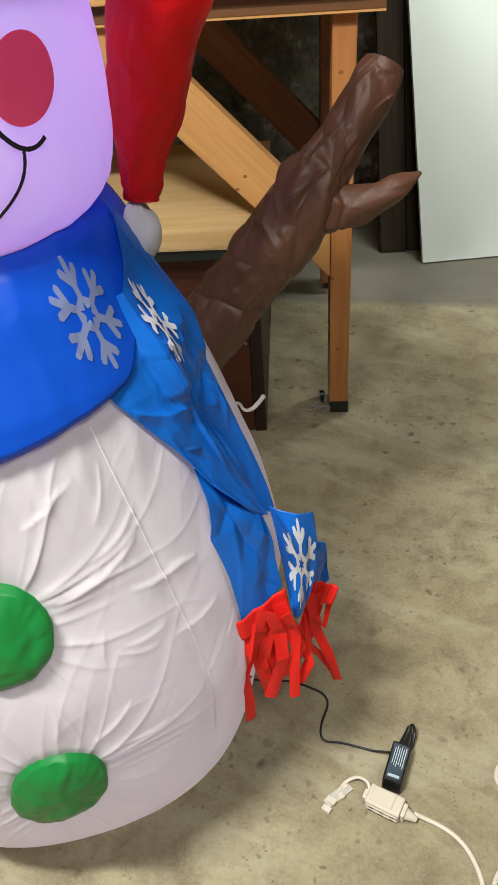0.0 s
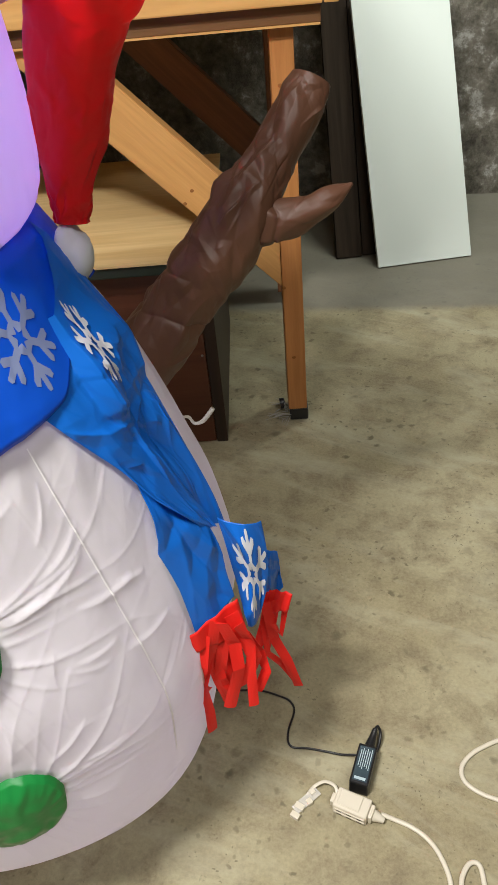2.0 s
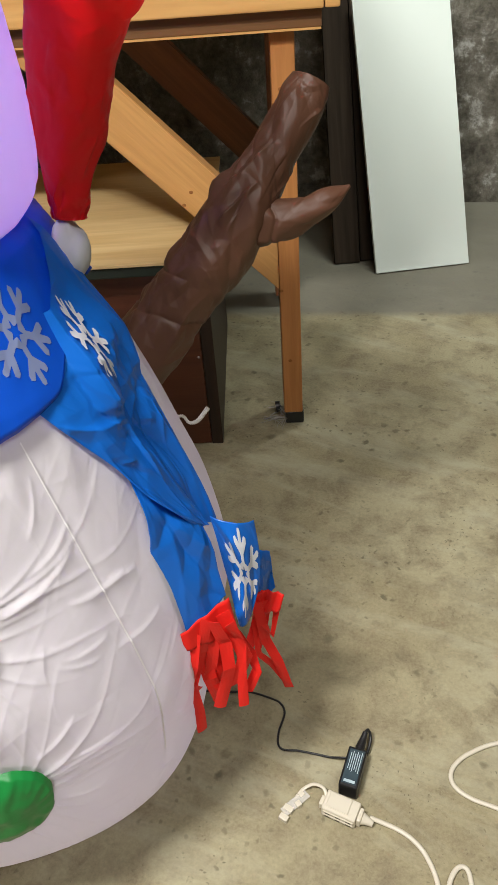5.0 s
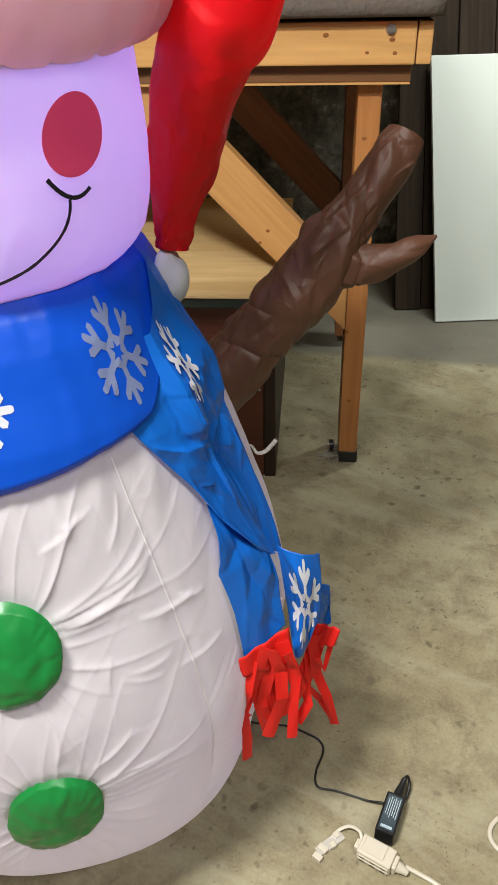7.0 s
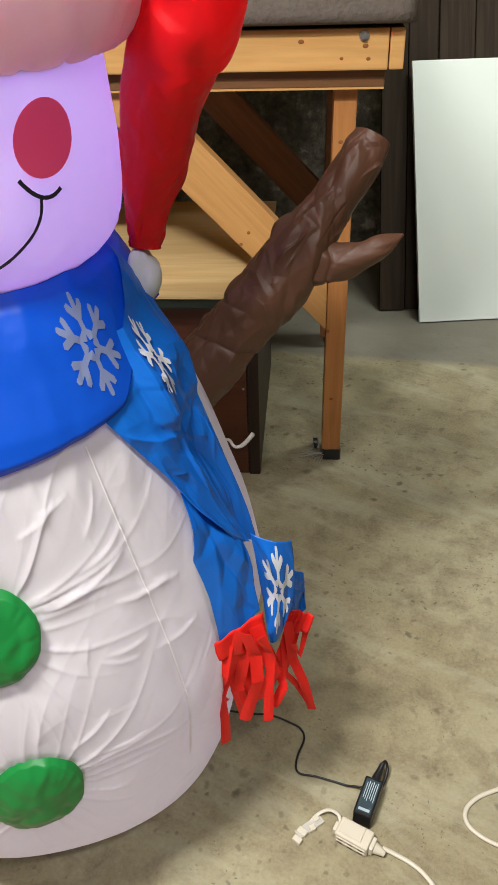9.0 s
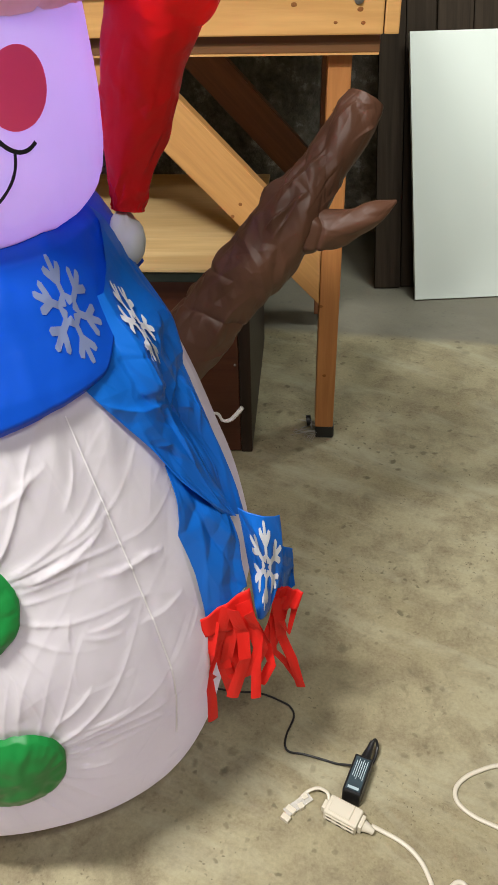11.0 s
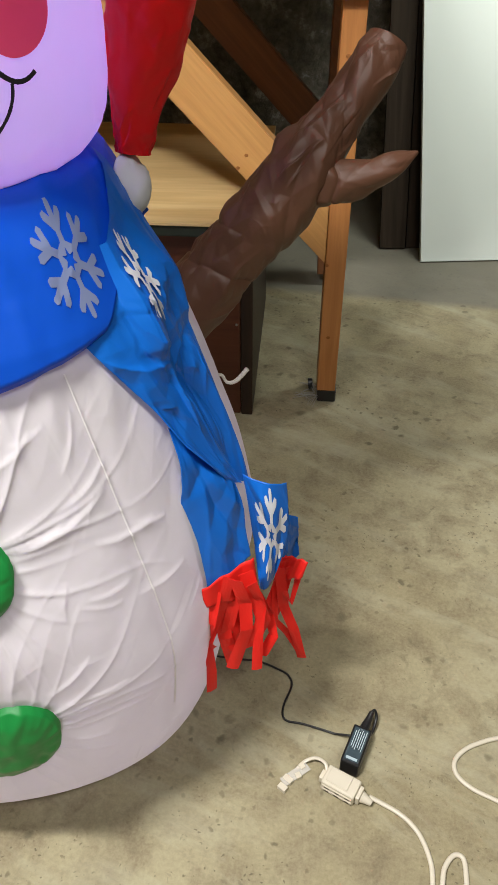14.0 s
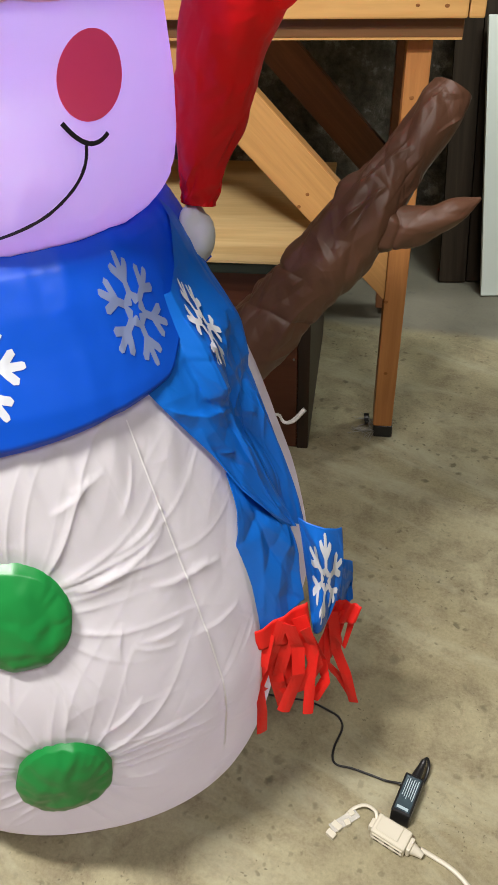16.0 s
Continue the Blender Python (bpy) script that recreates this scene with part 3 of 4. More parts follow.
for sd in (-40,):
    def seam_point(u, v, sd=sd):
        z = 0.25 + 0.42 * v
        dd = seam_turn(sd, z) + (u - 0.5) * 0.36
        return turn(dd, body_r(dd, z) + 0.0026, z)
    sp("seam", grid_bm(4, 200, seam_point), M_SEAM, body)


def puff(bd, bz, r, tall, lean, name="button"):
    """A gathered round button, puffed up from the body."""
    def fn(u, v):
        a = 2 * math.pi * u
        edge = 1 + (0.014 * tri(a * 3.1 + 0.4 * math.sin(a * 3)) + 0.05 * math.sin(a * 2 + bz * 9) + 0.03 * math.sin(a * 3 + bz * 5)) * v
        rr = r * v * edge
        z = bz + rr * (math.sin(a) * tall + math.cos(a) * lean)
        base = smooth_profile(BODY, z)
        dd = bd + math.degrees(rr * math.cos(a) / base)
        h = 0.002 + 0.013 * (1 - v ** 2.6) + 0.0042 * v * (1 - v) * 4 * (0.5 + tri(a * 3.3 + 0.5 * nz(math.cos(a) * 2, math.sin(a) * 2, bz + v))) * max(0, v - 0.6) * 1.6 + 0.001 * crumple(math.cos(a) * v * 1.6, math.sin(a) * v * 1.6, bz * 7) + 0.004 * paper(math.cos(a) * v * 2, math.sin(a) * v * 2, 6)
        h += 0.002 * nz(math.cos(a) * v * 4, math.sin(a) * v * 4, bz * 9)
        if v > 0.96:
            h = -0.014
        return turn(dd, base + h, z)
    return sp(name, grid_bm(120, 26, fn, wrap=True), M_GREEN, body, "puffed green nylon button")


for bd, bz in BUTTONS:
    puff(bd, bz, 0.053 if bz > 0.4 else 0.051, 0.93 if bz > 0.4 else 1.25, 0.0 if bz > 0.4 else 0.30)

# head
HEAD = [(0.785, 0.10), (0.797, 0.140), (0.812, 0.166), (0.835, 0.181), (0.87, 0.188), (0.91, 0.1895), (0.95, 0.186), (1.0, 0.182), (1.06, 0.178)]


def head_r(deg, z):
    r = profile(HEAD, z) * 0.5 + 0.25 * (profile(HEAD, z - 0.01) + profile(HEAD, z + 0.01)) if z > 0.80 else profile(HEAD, z)
    k = max(0, 1 - abs(z - 0.83) / 0.06)
    r *= 1 - 0.055 * min(1, max(0, (((deg + 180) % 360 - 180) + 28) / 40)) * (abs((deg + 180) % 360 - 180) < 120)
    return r + 0.0015 * nz(deg * 0.04, z * 8, 3) + 0.003 * k * (crease((deg * 0.02, z, 4), 3.0, (1, 2, 1), 8) - 0.2) - 0.004 * k * math.exp(-((deg + 30) / 2.5) ** 2)


head = sp("head", grid_bm(240, 70, lambda u, v: turn(360 * u, head_r(360 * u, 0.785 + 0.27 * v), 0.785 + 0.27 * v), wrap=True), M_FACE,
          label="white nylon head glowing violet from an inner lamp")


def on_head(deg, z, lift=0.0012):
    return turn(deg, head_r(deg, z) + lift, z)


sp("cheek", grid_bm(72, 40, lambda u, v: on_head(-36.2 + 8.6 * v * math.cos(2 * math.pi * u) + 1.5 * v * math.sin(2 * math.pi * u), 0.935 + 0.029 * v * math.sin(2 * math.pi * u), 0.0022), wrap=True), M_CHEEK, head, "pink oval printed cheek")


def line_on_head(name, fn, half, n):
    def g(u, v):
        a, b2 = fn(v), fn(min(1, v + 0.01)) if v < 0.99 else fn(v)
        if v >= 0.99:
            a0 = fn(v - 0.01)
            d = ((a[0] - a0[0]) * 0.0033, a[1] - a0[1])
        else:
            d = ((b2[0] - a[0]) * 0.0033, b2[1] - a[1])
        L = math.hypot(*d) or 1
        off = (u - 0.5) * 2 * half * (1 + 0.25 * nz(v * 40, 1, 1))
        return on_head(a[0] - d[1] / L * off / 0.0033, a[1] + d[0] / L * off, 0.0026)
    return sp(name, grid_bm(2, n, g), M_PRINT, head)


line_on_head("mouth", lambda s: (-76 + 35.5 * math.sin(radians(90 - 180 * s)), 0.829 + 0.062 * (1 - math.cos(radians(90 - 180 * s)))), 0.0014, 90)
line_on_head("mouth_corner", lambda s: (-45.4 + 11.0 * s, 0.909 - 0.042 * s * (1 - s) - 0.013 * s), 0.0018, 30)


# hat: puffed brim, red tail, pompom
def brim_point(u, v):
    deg, a = 360 * u, 2 * math.pi * v
    gather = crease((math.cos(radians(deg)) * 3, math.sin(radians(deg)) * 3, 0.4 * math.sin(a)), 2.2, power=6)
    rr = 0.050 + 0.003 * nz(deg * 0.05, math.cos(a), math.sin(a)) - 0.007 * gather * max(0, math.cos(a))
    low = max(0, -math.sin(a))
    return turn(deg, 0.166 + rr * math.cos(a), 1.033 + rr * 1.10 * math.sin(a) + 0.002 * low * gather)


def ring(fn, nu, nv):
    bm = bmesh.new()
    vs = [[bm.verts.new(fn(i / nu, j / nv)) for i in range(nu)] for j in range(nv)]
    for j in range(nv):
        for i in range(nu):
            bm.faces.new((vs[j][i], vs[j][(i + 1) % nu], vs[(j + 1) % nv][(i + 1) % nu], vs[(j + 1) % nv][i]))
    return bm


hat_c = [(-0.20, 0.85, 1.06), (-0.15, 0.86, 1.16), (-0.04, 0.875, 1.21), (0.060, 0.885, 1.11), (0.067, 0.888, 1.02), (0.045, 0.888, 0.972), (0.027, 0.888, 0.925), (0.016, 0.886, 0.875), (0.006, 0.880, 0.826), (0.003, 0.874, 0.797)]
hat_r = [0.165, 0.14, 0.095, 0.057, 0.046, 0.043, 0.038, 0.031, 0.021, 0.016]
HAT_FOLDS = Folds(8, 110, (1, 1), 0.0030, 0.009, 0.06, 0.7, 2.2)
bm = tube_bm(hat_c, hat_r, 150, 300, lambda u, v, p: HAT_FOLDS.at(u, v) + 0.0050 * paper(u * 7, v * 16, 3, 7) + 0.0026 * paper(u * 15, v * 36, 5, 15) + 0.0014 * nz(p[0] * 30, p[1] * 30, p[2] * 18))
hat = sp("hat", bm, M_RED, label="red nylon santa hat with a hanging tail")
sp("hat_brim", ring(brim_point, 160, 28), M_BRIM, hat, "puffed white nylon hat brim, pink glow put in its colour")


def pom(u, v):
    a, b2 = 2 * math.pi * u, math.pi * v
    q = Vector((math.sin(b2) * math.cos(a), math.sin(b2) * math.sin(a), math.cos(b2)))
    r = 1.0 + 0.75 * paper(u * 6, v * 4, 8, 6) * math.sin(b2) + 0.03 * (crease(q, 2.5, power=3) - 0.4)
    return Vector((-0.003, 0.868, 0.770)) + Vector((q.x * 0.0195, q.y * 0.021, q.z * 0.029)) * r


sp("pompom", grid_bm(40, 24, pom, wrap=True), M_FLAKE, hat, "white nylon pompom")

# scarf collar
COLLAR = [(0.64, 0.232), (0.66, 0.238), (0.70, 0.225), (0.74, 0.205), (0.77, 0.192), (0.80, 0.176), (0.825, 0.15)]


def collar_low(deg):
    return 0.670 + 0.0005 * (deg + 65) + 0.0026 * max(0, min(deg, -20) + 32) if -180 < deg < 20 else 0.70


COLLAR_FOLDS = Folds(41, 60, (0.5, 0.19), 0.0021, 0.0022, 0.040, 1.4, 1.2)


def side(deg):
    """The collar lies flatter under the hanging end."""
    return 0.008 * max(0, min(1, (deg + 30) / 20)) if deg < 60 else 0.008 * max(0, min(1, (90 - deg) / 30))


def collar_r(deg, z):
    k = max(0, min(1, (z - 0.66) / 0.05))
    return profile(COLLAR, z) - side(deg) + COLLAR_FOLDS.at((deg + 110) * 0.0035, z - 0.64) + 0.0020 * nz(deg * 0.05, z * 9, 11) + 0.0040 * paper(deg * 0.06, z * 16, 5) + 0.0012 * (crease((deg * 0.03, z * 2.5, 2), 2.0, power=5) - 0.35) * (0.4 + 0.6 * k)


def collar_point(u, v):
    deg = -180 + 360 * u
    lo = collar_low(deg) if deg < 20 else 0.7186 - 0.0003 * (deg - 20)
    z = lo + (0.825 - lo) * v
    r = collar_r(deg, z)
    if v < 0.06:
        r -= 0.010 * (1 - v / 0.06)
    return turn(deg, r, z)


scarf = sp("scarf", grid_bm(240, 50, collar_point, wrap=True), M_BLUE, label="royal blue nylon scarf with white snowflakes")


def flake_bm(place, size, spin=0.0, skew=1.0):
    """A printed six-armed snowflake, one connected outline with an open middle; place(u, v) lays it on a surface."""
    bm = bmesh.new()
    arm = ((0.30, 0.075), (0.48, 0.075), (0.70, 0.290), (0.80, 0.300), (0.84, 0.200), (0.71, 0.075), (0.93, 0.070), (0.99, 0.042))
    outer, inner = [], []
    for i in range(6):
        a = radians(60 * i + spin)
        for r, t in [(r, -t) for r, t in arm] + [(r, t) for r, t in reversed(arm)]:
            outer.append((r * math.cos(a) - t * math.sin(a), r * math.sin(a) + t * math.cos(a)))
        for r, off in ((0.10, -22), (0.21, 0), (0.10, 22)):
            b2 = a + radians(off)
            inner.append((r * math.cos(b2), r * math.sin(b2)))
    edges = []
    for loop in (outer, inner):
        vs = [bm.verts.new((x, y, 0)) for x, y in loop]
        edges += [bm.edges.new((vs[k], vs[(k + 1) % len(vs)])) for k in range(len(vs))]
    bmesh.ops.triangle_fill(bm, use_beauty=True, edges=edges)
    bmesh.ops.subdivide_edges(bm, edges=bm.edges[:], cuts=4, use_grid_fill=True)
    for q in bm.verts:
        q.co = place(q.co.x * size * skew, q.co.y * size)
    bmesh.ops.recalc_face_normals(bm, faces=bm.faces)
    return bm


def on_collar(cd, cz, lift=0.0014):
    def fn(x, y):
        z = cz + y
        dd = cd + math.degrees(x / 0.2)
        return turn(dd, collar_r(dd, z) + lift, z)
    return fn


sp("snowflake", flake_bm(on_collar(-34.6, 0.7545, 0.0006), 0.0475, 92, 0.68), M_FLAKE_GREY, scarf, "grey printed snowflake")
sp("snowflake", flake_bm(on_collar(-75.0, 0.738, 0.0006), 0.044, 60, 0.9), M_FLAKE, scarf, "white printed snowflake")

# scarf tail laid over the body's side
TL = [(-43, 0.725), (-37, 0.675), (-29.5, 0.618), (-25.5, 0.568), (-18.0, 0.502)]
TR = [(0, 0.812), (0.5, 0.735), (-3, 0.660), (-5.5, 0.595), (-8.5, 0.462)]


TAIL_FOLDS = Folds(14, 100, (1, 1), 0.0030, 0.009, 0.10, 1.2, 1.8)
TAIL_PLEATS = [(a * 0.0048, z, c * 0.0048, w, h) for a, z, c, w, h in (
    (-19.0, 0.655, -15.0, 0.480, 0.0085), (-20.3, 0.628, -15.9, 0.520, -0.0070), (-38.5, 0.678, -18.5, 0.639, 0.0050),
    (-35.0, 0.668, -26.0, 0.568, 0.0065), (-29.8, 0.640, -16.0, 0.495, 0.0060), (-24.5, 0.572, -15.0, 0.490, 0.0060),
    (-2.7, 0.625, -7.5, 0.460, 0.0050), (-18.2, 0.690, -19.7, 0.635, 0.0045), (-7.7, 0.652, -20.2, 0.608, 0.0045), (-12.0, 0.640, -11.0, 0.490, -0.0050))]


def tail_r(deg, z, u, v):
    under = min(1, max(0, (deg + 24.0 + 20 * max(0, z - 0.76)) / 3 + 0.5))
    k = min(1, max(0, (z - 0.60) / 0.10))
    k = k * k * (3 - 2 * k)
    body_here = smooth_profile(BODY, z)
    base = body_here * (1 - k) + max(body_here, profile(COLLAR, z) - side(deg) - 0.014 + 0.0175 * under) * k
    fold = TAIL_FOLDS.at(u, v) + 0.016 * paper(u * 3.0 + 0.8 * v, v * 4.0 - u * 2.2, 3) + 0.0065 * paper(u * 6.5 + 2 * v, v * 8 - u * 4, 1)
    fold += 1.1 * pleats(TAIL_PLEATS, deg * 0.0048, z, 0.0026, 0.013)
    return base + 0.002 + 0.011 * min(1, max(0, v - 0.12) * 3) + 0.004 * v + fold * min(1, v * 2.5 + 0.12) * min(1, (1 - u) * 6 + 0.25)


def tail_point(u, v, lift=0.0):
    a, b2 = spline(TL, v), spline(TR, v)
    deg, z = a + (b2 - a) * u
    z -= 0.012 * math.sin(math.pi * u) * (1 - v) ** 3
    return turn(deg, tail_r(deg, z, u, v) + lift, z)


tail = sp("scarf_tail", grid_bm(140, 180, tail_point), M_TAIL, scarf, "crumpled blue scarf end hanging over the side")


def on_tail(deg, z):
    """The point of the tail at an angle and height."""
    u = v = 0.3
    for _ in range(40):
        a, b2 = spline(TL, v), spline(TR, v)
        d, h = a + (b2 - a) * u
        h -= 0.012 * math.sin(math.pi * u) * (1 - v) ** 3
        u = min(0.97, max(0.03, u + 0.6 * (deg - d) / (b2[0] - a[0])))
        v = min(1, max(0.004, v + 0.6 * (h - z) / 0.25))
    return tail_point(u, v, 0.0036)


sp("snowflake", flake_bm(lambda x, y: on_tail(-17.4 + 4.7 * x + 1.56 * y, 0.7185 - 0.0138 * x + 0.0415 * y), 1.0, 0), M_FLAKE, tail, "white printed snowflake")


def flap(name, tl, tr, br, bl, bulge, seed, mat, label):
    tl, tr, br, bl = (np.array(q, float) for q in (tl, tr, br, bl))
    n = np.cross(tr - tl, bl - tl)
    n = n / np.linalg.norm(n)
    knot = 1.0 if seed == 1 else 0.0
    folds = Folds(seed, 14, (1, 1), 0.005, 0.018, 0.25, 1.4, 1.4)

    def fn(u, v, lift=0.0):
        bow = 0.009 * math.sin(math.pi * v) * ((1 - u) * (seed == 1) - u * (seed == 4))
        p = (tl * (1 - u) + tr * u) * (1 - v) + (bl * (1 - u) + br * u) * v
        ang = math.atan2(v + 0.02, abs(knot - u) + 0.02)
        far = min(1, 2.0 * math.hypot(v, knot - u))
        h = bulge * math.sin(math.pi * u) + 0.2 * folds.at(u, v) + 0.015 * paper(u * 1.9 + 0.7 * v, v * 2.4 - u, seed) * min(1, 4 * v) + 0.0040 * tri(ang * 1.5 + seed * 0.37 + 0.25 * nz(u * 2, v * 2, seed)) * far + 0.0035 * paper(u * 5 + v, v * 6 - 2 * u, seed + 3) * far
        if seed == 1 and v < 0.4:
            p = p + np.array((AX - p[0], AY - p[1], 0)) * 0.045 * (1 - v / 0.4) ** 2
        return Vector(p - n * (h + lift) + bow * (tl - tr) / np.linalg.norm(tr - tl))
    ob = sp(name, grid_bm(60, 80, fn, thick=0.0008), mat, tail, label)
    return ob, fn


flap("scarf_flap", (0.0530, 0.732, 0.582), (0.0930, 0.772, 0.520), (0.1234, 0.735, 0.413), (0.0689, 0.702, 0.389), 0.006, 1, M_TAIL, "blue scarf end gathered at its tie")
_, fn2 = flap("scarf_flap", (0.1100, 0.779, 0.493), (0.1565, 0.778, 0.483), (0.1458, 0.748, 0.357), (0.1327, 0.745, 0.354), 0.010, 4, M_TAIL, "blue scarf end with a snowflake")
sp("snowflake", flake_bm(lambda x, y: fn2(0.56 + x / 0.05, 0.47 - y / 0.135, 0.0022), 0.060, 84, 0.38), M_FLAKE, tail, "white printed snowflake")
flap("scarf_flap", (0.1480, 0.800, 0.425), (0.1717, 0.802, 0.410), (0.1755, 0.798, 0.353), (0.1490, 0.790, 0.335), 0.004, 7, M_TAIL, "blue scarf end behind")


def ribbon(y, width, *points):
    """One loose fringe strip: a flat ribbon bent sharply at each of its (x, z) points, turned a little at every bend."""
    rnd = random.Random(points[0][0] * 1000 + points[-1][1] * 77)
    rows = []
    for i, (x, z) in enumerate(points):
        x0, z0 = points[max(0, i - 1)]
        x1, z1 = points[min(len(points) - 1, i + 1)]
        d = Vector((x1 - x0, 0, z1 - z0)).normalized()
        across = Vector((-d.z, rnd.uniform(-0.55, 0.55), d.x)).normalized()
        rows.append((Vector((x, y - 0.004 * rnd.random() + 0.010 * (i % 2) * rnd.uniform(-1, 1), z)), across))

    def fn(u, v):
        f = v * (len(rows) - 1)
        i = min(int(f), len(rows) - 2)
        f = f - i
        (p0, a0), (p1, a1) = rows[i], rows[i + 1]
        c, a = p0.lerp(p1, f), a0.lerp(a1, f)
        curl = Vector((0, 0.004 * max(0, 1 - 4 * v) - 0.0022 * min(1, 3 * v) * math.sin(math.pi * u) * math.cos(v * 7 + y * 90), 0))
        slant = Vector((0, 0, 0.005 * (u - 0.5) * (v > 0.98)))
        return c + a * ((u - 0.5) * width) + curl + slant
    return sp("fringe_strip", grid_bm(4, 5 * (len(points) - 1), fn, thick=0.0004), M_FRINGE, tail, "", False)


def band(a, b2, c, d2):
    a, b2, c, d2 = (Vector(q) for q in (a, b2, c, d2))
    sp("fringe_band", grid_bm(24, 8, lambda u, v: a.lerp(b2, u).lerp(d2.lerp(c, u), v) + Vector((0, -0.003 + 0.004 * tri(u * 2.6 + 0.3 * v), 0)), thick=0.0008), M_FRINGE, tail, "red ribbon band above the fringe")


band((0.0684, 0.698, 0.396), (0.1250, 0.730, 0.421), (0.1320, 0.724, 0.368), (0.0765, 0.698, 0.372))
ribbon(0.700, 0.0125, (0.101, 0.412), (0.090, 0.355), (0.075, 0.304), (0.078, 0.255), (0.077, 0.212))
ribbon(0.706, 0.0165, (0.078, 0.385), (0.087, 0.353), (0.095, 0.305), (0.102, 0.257))
ribbon(0.698, 0.0150, (0.108, 0.412), (0.118, 0.369), (0.120, 0.334), (0.103, 0.264))
ribbon(0.708, 0.0170, (0.118, 0.412), (0.130, 0.372), (0.138, 0.340), (0.124, 0.299))
ribbon(0.702, 0.0120, (0.125, 0.405), (0.136, 0.365), (0.133, 0.323), (0.132, 0.266))
ribbon(0.712, 0.0120, (0.130, 0.380), (0.144, 0.334), (0.150, 0.309), (0.137, 0.281))
ribbon(0.709, 0.0140, (0.109, 0.389), (0.100, 0.337), (0.094, 0.301), (0.104, 0.270))
ribbon(0.704, 0.0115, (0.087, 0.388), (0.080, 0.342), (0.069, 0.302), (0.078, 0.274))
ribbon(0.716, 0.0150, (0.116, 0.390), (0.108, 0.345), (0.110, 0.310), (0.098, 0.285))
band((0.1560, 0.790, 0.364), (0.1860, 0.782, 0.362), (0.1800, 0.776, 0.338), (0.1495, 0.786, 0.322))
ribbon(0.778, 0.0085, (0.181, 0.360), (0.176, 0.324), (0.169, 0.290), (0.160, 0.316))
ribbon(0.782, 0.0120, (0.158, 0.357), (0.148, 0.291), (0.138, 0.262))
ribbon(0.776, 0.0130, (0.153, 0.347), (0.160, 0.282), (0.174, 0.243), (0.187, 0.186))
ribbon(0.784, 0.0085, (0.148, 0.310), (0.150, 0.254), (0.166, 0.221), (0.183, 0.194))
ribbon(0.780, 0.0110, (0.166, 0.351), (0.160, 0.309), (0.149, 0.256))

# arm with its twig
arm_c = [(-0.023, 0.981, 0.539), (0.028, 1.001, 0.580), (0.066, 1.011, 0.625), (0.099, 1.021, 0.662), (0.128, 1.031, 0.690), (0.159, 1.043, 0.732), (0.186, 1.064, 0.767), (0.209, 1.081, 0.797), (0.234, 1.10, 0.829), (0.247, 1.112, 0.852)]
arm_r = [0.052, 0.047, 0.042, 0.042, 0.043, 0.039, 0.0295, 0.0265, 0.0262, 0.0235]


ARM_FOLDS = Folds(31, 70, (1, 1), 0.0046, 0.0080, 0.09, 1.2, 1.5)
ARM_FINE = Folds(33, 170, (1, 1), 0.0032, 0.0060, 0.045, 1.1, 2.8)


def arm_wobble(u, v, p):
    c, s2 = math.cos(6.2832 * u), math.sin(6.2832 * u)
    w = 0.6 * nz(c, s2, v * 5)
    busy = 0.25 + math.exp(-((v - 0.57) / 0.12) ** 2) + 0.8 * math.exp(-((v - 0.24) / 0.12) ** 2) + 0.4 * math.exp(-((v - 0.93) / 0.06) ** 2)
    h = 0.0075 * paper(u * 6 + v * 5, v * 8, 11, 6) * (0.6 + 0.3 * busy)
    h += 0.0085 * paper(u * 11 + v * 9, v * 15, 12, 11) * busy + 0.0034 * paper(u * 20 + v * 20, v * 32, 13, 20) * busy
    h += 0.7 * ARM_FINE.at(u, v) * busy
    bent = v + 0.03 * math.sin(u * 6.2832) + 0.015 * w
    cuff = math.exp(-abs(bent - 0.33) / 0.011) * 0.006 * (0.5 + 0.5 * math.sin(u * 6.28 + 1)) + math.exp(-abs(bent - 0.22) / 0.008) * 0.003
    return (h + ARM_FOLDS.at(u, v) * min(1, 0.35 + 0.7 * busy)) * min(1, (1 - v) * 6 + 0.35) - cuff


arm = sp("arm", tube_bm(arm_c, arm_r, 220, 440, arm_wobble), M_BROWN, label="crumpled brown nylon twig arm")
TWIG_FOLDS = Folds(35, 60, (1, 1), 0.003, 0.012, 0.2, 1.57, 1.2)
sp("twig", tube_bm([(0.140, 1.045, 0.698), (0.180, 1.033, 0.715), (0.210, 1.031, 0.723), (0.240, 1.036, 0.732), (0.266, 1.041, 0.742), (0.287, 1.046, 0.752)], [0.024, 0.0245, 0.0225, 0.018, 0.0120, 0.0015], 72, 140,
           lambda u, v, p: 0.3 * TWIG_FOLDS.at(u, v) + 0.013 * (1.1 - v) * paper(u * 5, v * 4, 21, 5) + 0.006 * (1.1 - v) * paper(u * 9, v * 10, 22, 9) - 0.0035 * math.exp(-abs(v - 0.30 + 0.04 * math.sin(u * 12)) / 0.012) ), M_BROWN, arm)


# ---- cords and small things on the floor ----
def cord(points, r, flat=1.0, n=160, seg=10):
    return tube_bm(points, [r] * len(points), seg, n, None, flat, (0, 0, 1))


tie_c = [(0.056, 0.985, 0.482), (0.064, 1.0, 0.472), (0.071, 1.0, 0.461), (0.083, 1.0, 0.464), (0.098, 1.002, 0.482)]
sp("tie_string", tube_bm(tie_c, [0.0018, 0.002, 0.0022, 0.003, 0.0032], 10, 50, lambda u, v, p: 0.0003 * math.sin(v * 120)), M_STRING, label="frayed white braided tie string")

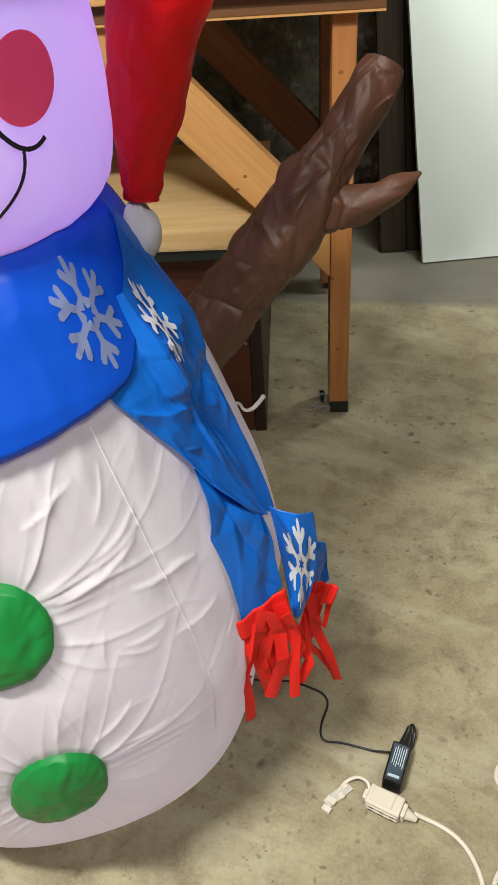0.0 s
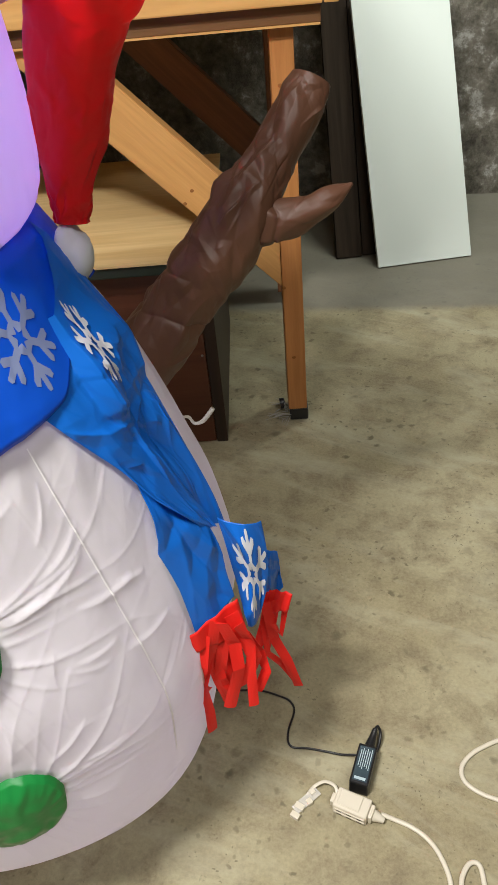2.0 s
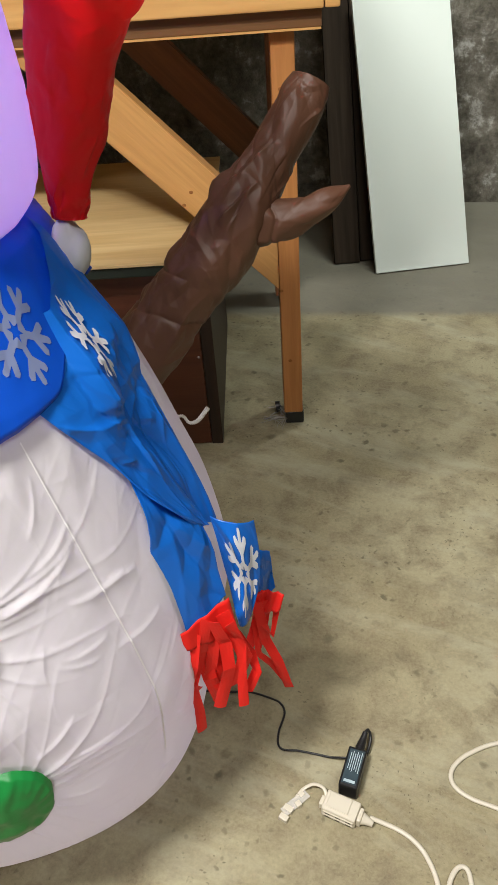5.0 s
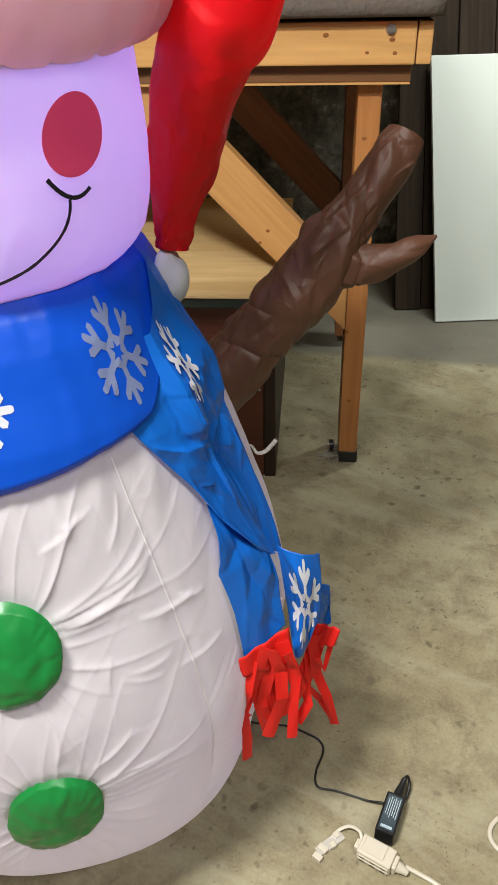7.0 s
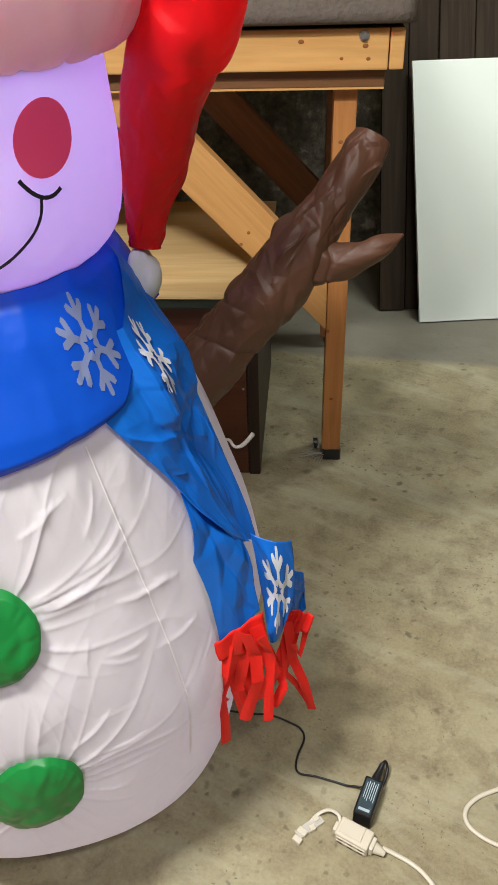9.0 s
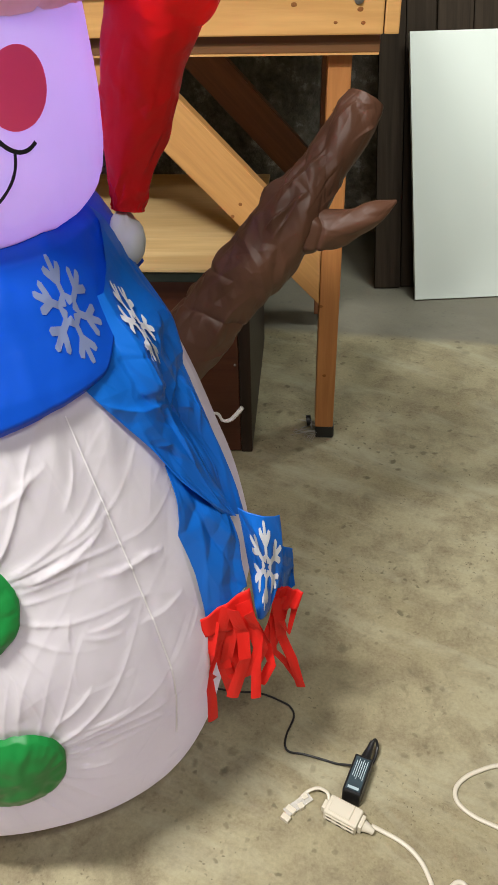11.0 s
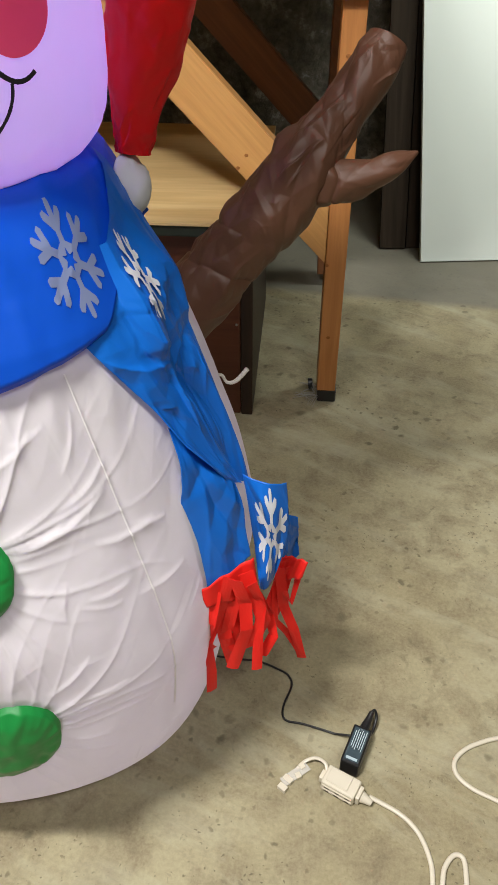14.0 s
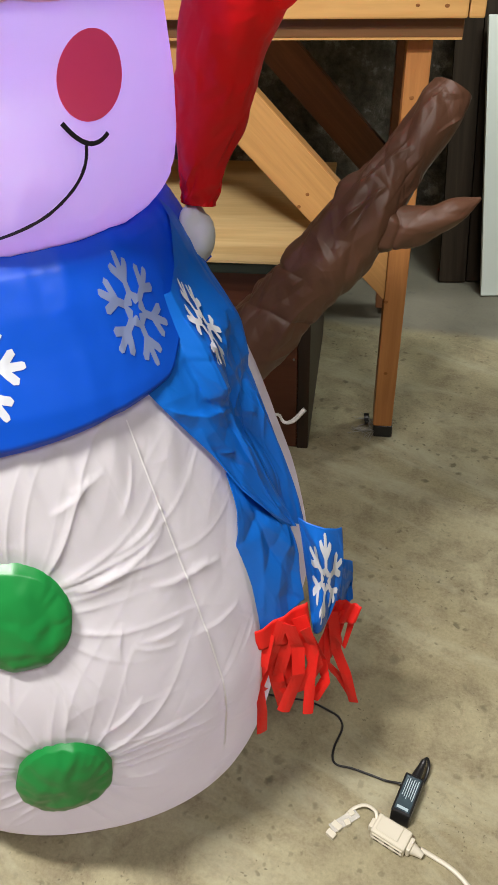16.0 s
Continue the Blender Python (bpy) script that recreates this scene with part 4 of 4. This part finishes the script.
def adapter():
    t = thing("power_adapter", "black power adapter with a shiny printed label on the floor", "adapter", (0.272, 0.745, 0))
    t.rotation_euler = (0, 0, radians(69))

    def p(name, bm, mat, parent=t, label="", smooth=False):
        return part(name, bm, mat, parent, label, smooth)

    p("body", box_bm((-0.032, -0.0135, 0.0), (0.029, 0.0135, 0.030), 0.0025, 3), M_BLACK)
    lab = p("label", box_bm((-0.028, -0.0105, 0.0301), (0.025, 0.0105, 0.0305), 0), M_LABEL_GLARE, t, "shiny dark label with pale print, bluish glare painted in")
    for i in range(6):
        y = -0.0085 + i * 0.0030
        p("print_bar", box_bm((-0.010 + 0.002 * (i % 3), y, 0.03055), (0.022 - 0.003 * (i % 2), y + 0.0010, 0.0308), 0), M_BAR, lab)
    p("print_bar", box_bm((-0.026, -0.008, 0.03055), (-0.022, 0.008, 0.0308), 0), M_BAR, lab)
    p("strain_relief", tube_bm([(0.029, 0, 0.017), (0.040, -0.001, 0.018), (0.050, -0.002, 0.020), (0.060, -0.003, 0.024)], [0.0075, 0.0065, 0.005, 0.0038], 16, 30, lambda u, v, q: 0.0003 * math.sin(v * 60)), M_BLACK, t, "", True)
    p("cord_loop", tube_bm([(0.060, -0.003, 0.024), (0.066, -0.006, 0.022), (0.060, -0.011, 0.014), (0.045, -0.012, 0.008), (0.032, -0.010, 0.006)], [0.0023] * 5, 10, 40), M_BLACK, t, "", True)

    bm = cord([(0.270, 0.767, 0.012), (0.257, 0.770, 0.009), (0.243, 0.774, 0.004), (0.223, 0.780, 0.003), (0.195, 0.787, 0.003), (0.173, 0.790, 0.003), (0.166, 0.800, 0.003), (0.168, 0.820, 0.003), (0.178, 0.850, 0.003), (0.173, 0.867, 0.003), (0.159, 0.877, 0.003), (0.123, 0.891, 0.003), (0.080, 0.893, 0.003), (0.02, 0.90, 0.003), (-0.05, 0.90, 0.003)], 0.0017)
    bmesh.ops.transform(bm, matrix=(Matrix.Translation((0.272, 0.745, 0)) @ pose(0, 0, 0, 0, 0, 69)).inverted(), verts=bm.verts)
    p("cable", bm, M_BLACK, t, "thin black cable winding over the floor", True)


adapter()


def extension_cord():
    t = thing("extension_cord", "ivory flat extension cord looped on the concrete floor", "extension cord", (0.252, 0.693, 0))
    t.rotation_euler = (0, 0, radians(-27))
    block = part("socket", box_bm((-0.027, -0.0145, 0.0), (0.022, 0.0145, 0.021), 0.003, 3), M_IVORY, t, "ivory three way socket block")
    for z in (0.006, 0.0135):
        part("ridge", box_bm((-0.024, -0.0165, z), (0.020, -0.0147, z + 0.004), 0.0006, 1), M_IVORY, block)
    for x in (-0.017, -0.002, 0.013):
        for z in (0.0048, 0.0123):
            part("slot", box_bm((x - 0.0035, -0.0166, z + 0.0012), (x + 0.0035, -0.0164, z + 0.0034), 0), M_PAD, block)
    part("face_plate", box_bm((-0.022, -0.010, 0.0211), (0.010, 0.0125, 0.0228), 0.0008, 1), M_IVORY, block)
    part("collar", box_bm((0.0222, -0.010, 0.002), (0.028, 0.010, 0.0185), 0.002, 2), M_IVORY, block)
    part("end_tab", box_bm((-0.033, -0.008, 0.003), (-0.0272, 0.006, 0.015), 0.0015, 2), M_IVORY, block)
    part("neck", tube_bm([(0.028, 0, 0.010), (0.036, 0, 0.009), (0.043, 0, 0.007)], [0.0085, 0.006, 0.0042], 16, 16), M_IVORY, block, "", True)
    bm = cord([(0.288, 0.682, 0.008), (0.305, 0.676, 0.004), (0.325, 0.666, 0.003), (0.342, 0.652, 0.003), (0.355, 0.632, 0.003), (0.363, 0.602, 0.003), (0.362, 0.57, 0.003), (0.366, 0.548, 0.004), (0.373, 0.575, 0.006), (0.379, 0.598, 0.005), (0.393, 0.615, 0.004), (0.405, 0.612, 0.003), (0.405, 0.585, 0.003), (0.40, 0.54, 0.003), (0.42, 0.47, 0.003), (0.48, 0.44, 0.003), (0.55, 0.50, 0.003), (0.56, 0.60, 0.003), (0.52, 0.66, 0.003), (0.467, 0.689, 0.003), (0.433, 0.705, 0.003), (0.414, 0.722, 0.003), (0.411, 0.740, 0.003), (0.422, 0.757, 0.003), (0.447, 0.773, 0.003), (0.493, 0.787, 0.003), (0.58, 0.79, 0.003), (0.75, 0.76, 0.003)], 0.0034, 0.7, 420)
    bmesh.ops.transform(bm, matrix=(Matrix.Translation((0.252, 0.693, 0)) @ pose(0, 0, 0, 0, 0, -27)).inverted(), verts=bm.verts)
    part("cable", bm, M_IVORY, t, "", True)


extension_cord()


def outlet_cover():
    t = thing("outlet_cap", "clear plastic safety caps on a tether by the socket", "cap", (0.195, 0.715, 0))

    def p(name, bm, mat, label="", smooth=False):
        bmesh.ops.translate(bm, verts=bm.verts, vec=(-0.195, -0.715, 0))
        return part(name, bm, mat, t, label, smooth)

    p("tether", tube_bm([(0.231, 0.712, 0.012), (0.228, 0.722, 0.015), (0.215, 0.730, 0.012), (0.200, 0.727, 0.006), (0.188, 0.715, 0.004)], [0.0026] * 5, 10, 40, None, 0.5, (0, 0, 1)), M_IVORY, "", True)
    bm = box_bm((-0.022, -0.007, 0), (0.022, 0.007, 0.0022), 0.0008)
    bmesh.ops.transform(bm, matrix=pose(0.187, 0.708, 0.004, 0, 0, 38), verts=bm.verts)
    p("strap", bm, M_CLEAR)
    for x, y, a, L in ((0.170, 0.688, -35, 0.013), (0.177, 0.700, -35, 0.014), (0.191, 0.706, 30, 0.008), (0.196, 0.720, 35, 0.008)):
        bm = box_bm((-L / 2, -0.0042, 0), (L / 2, 0.0042, 0.0075), 0.001)
        bmesh.ops.transform(bm, matrix=pose(x, y, 0.0, 0, 0, a), verts=bm.verts)
        p("cap", bm, M_IVORY)


outlet_cover()

# cobweb and dust by the bench foot
rnd = random.Random(5)
bm = bmesh.new()
for i in range(26):
    a, L = rnd.uniform(1.6, 4.6), rnd.uniform(0.02, 0.055)
    p0 = Vector((0.212 + rnd.uniform(-0.012, 0.006), 1.635 + rnd.uniform(-0.02, 0.03), 0.002 + rnd.uniform(0, 0.02)))
    p1 = p0 + Vector((math.cos(a) * L, math.sin(a) * L * 0.8, rnd.uniform(-0.01, 0.01)))
    p1.z = max(0.002, p1.z)
    pm = (p0 + p1) / 2 + Vector((rnd.uniform(-0.008, 0.008), rnd.uniform(-0.008, 0.008), 0.002))
    t2 = tube_bm([p0, pm, p1], [0.0007, 0.0009, 0.0004], 5, 6)
    me = bpy.data.meshes.new("tmp")
    t2.to_mesh(me)
    t2.free()
    bm.from_mesh(me)
    bpy.data.meshes.remove(me)
tagged(mesh("cobweb", bm, M_DUST), "grey tangle of cobweb and dust at the bench foot", "cobweb", kind="stuff")
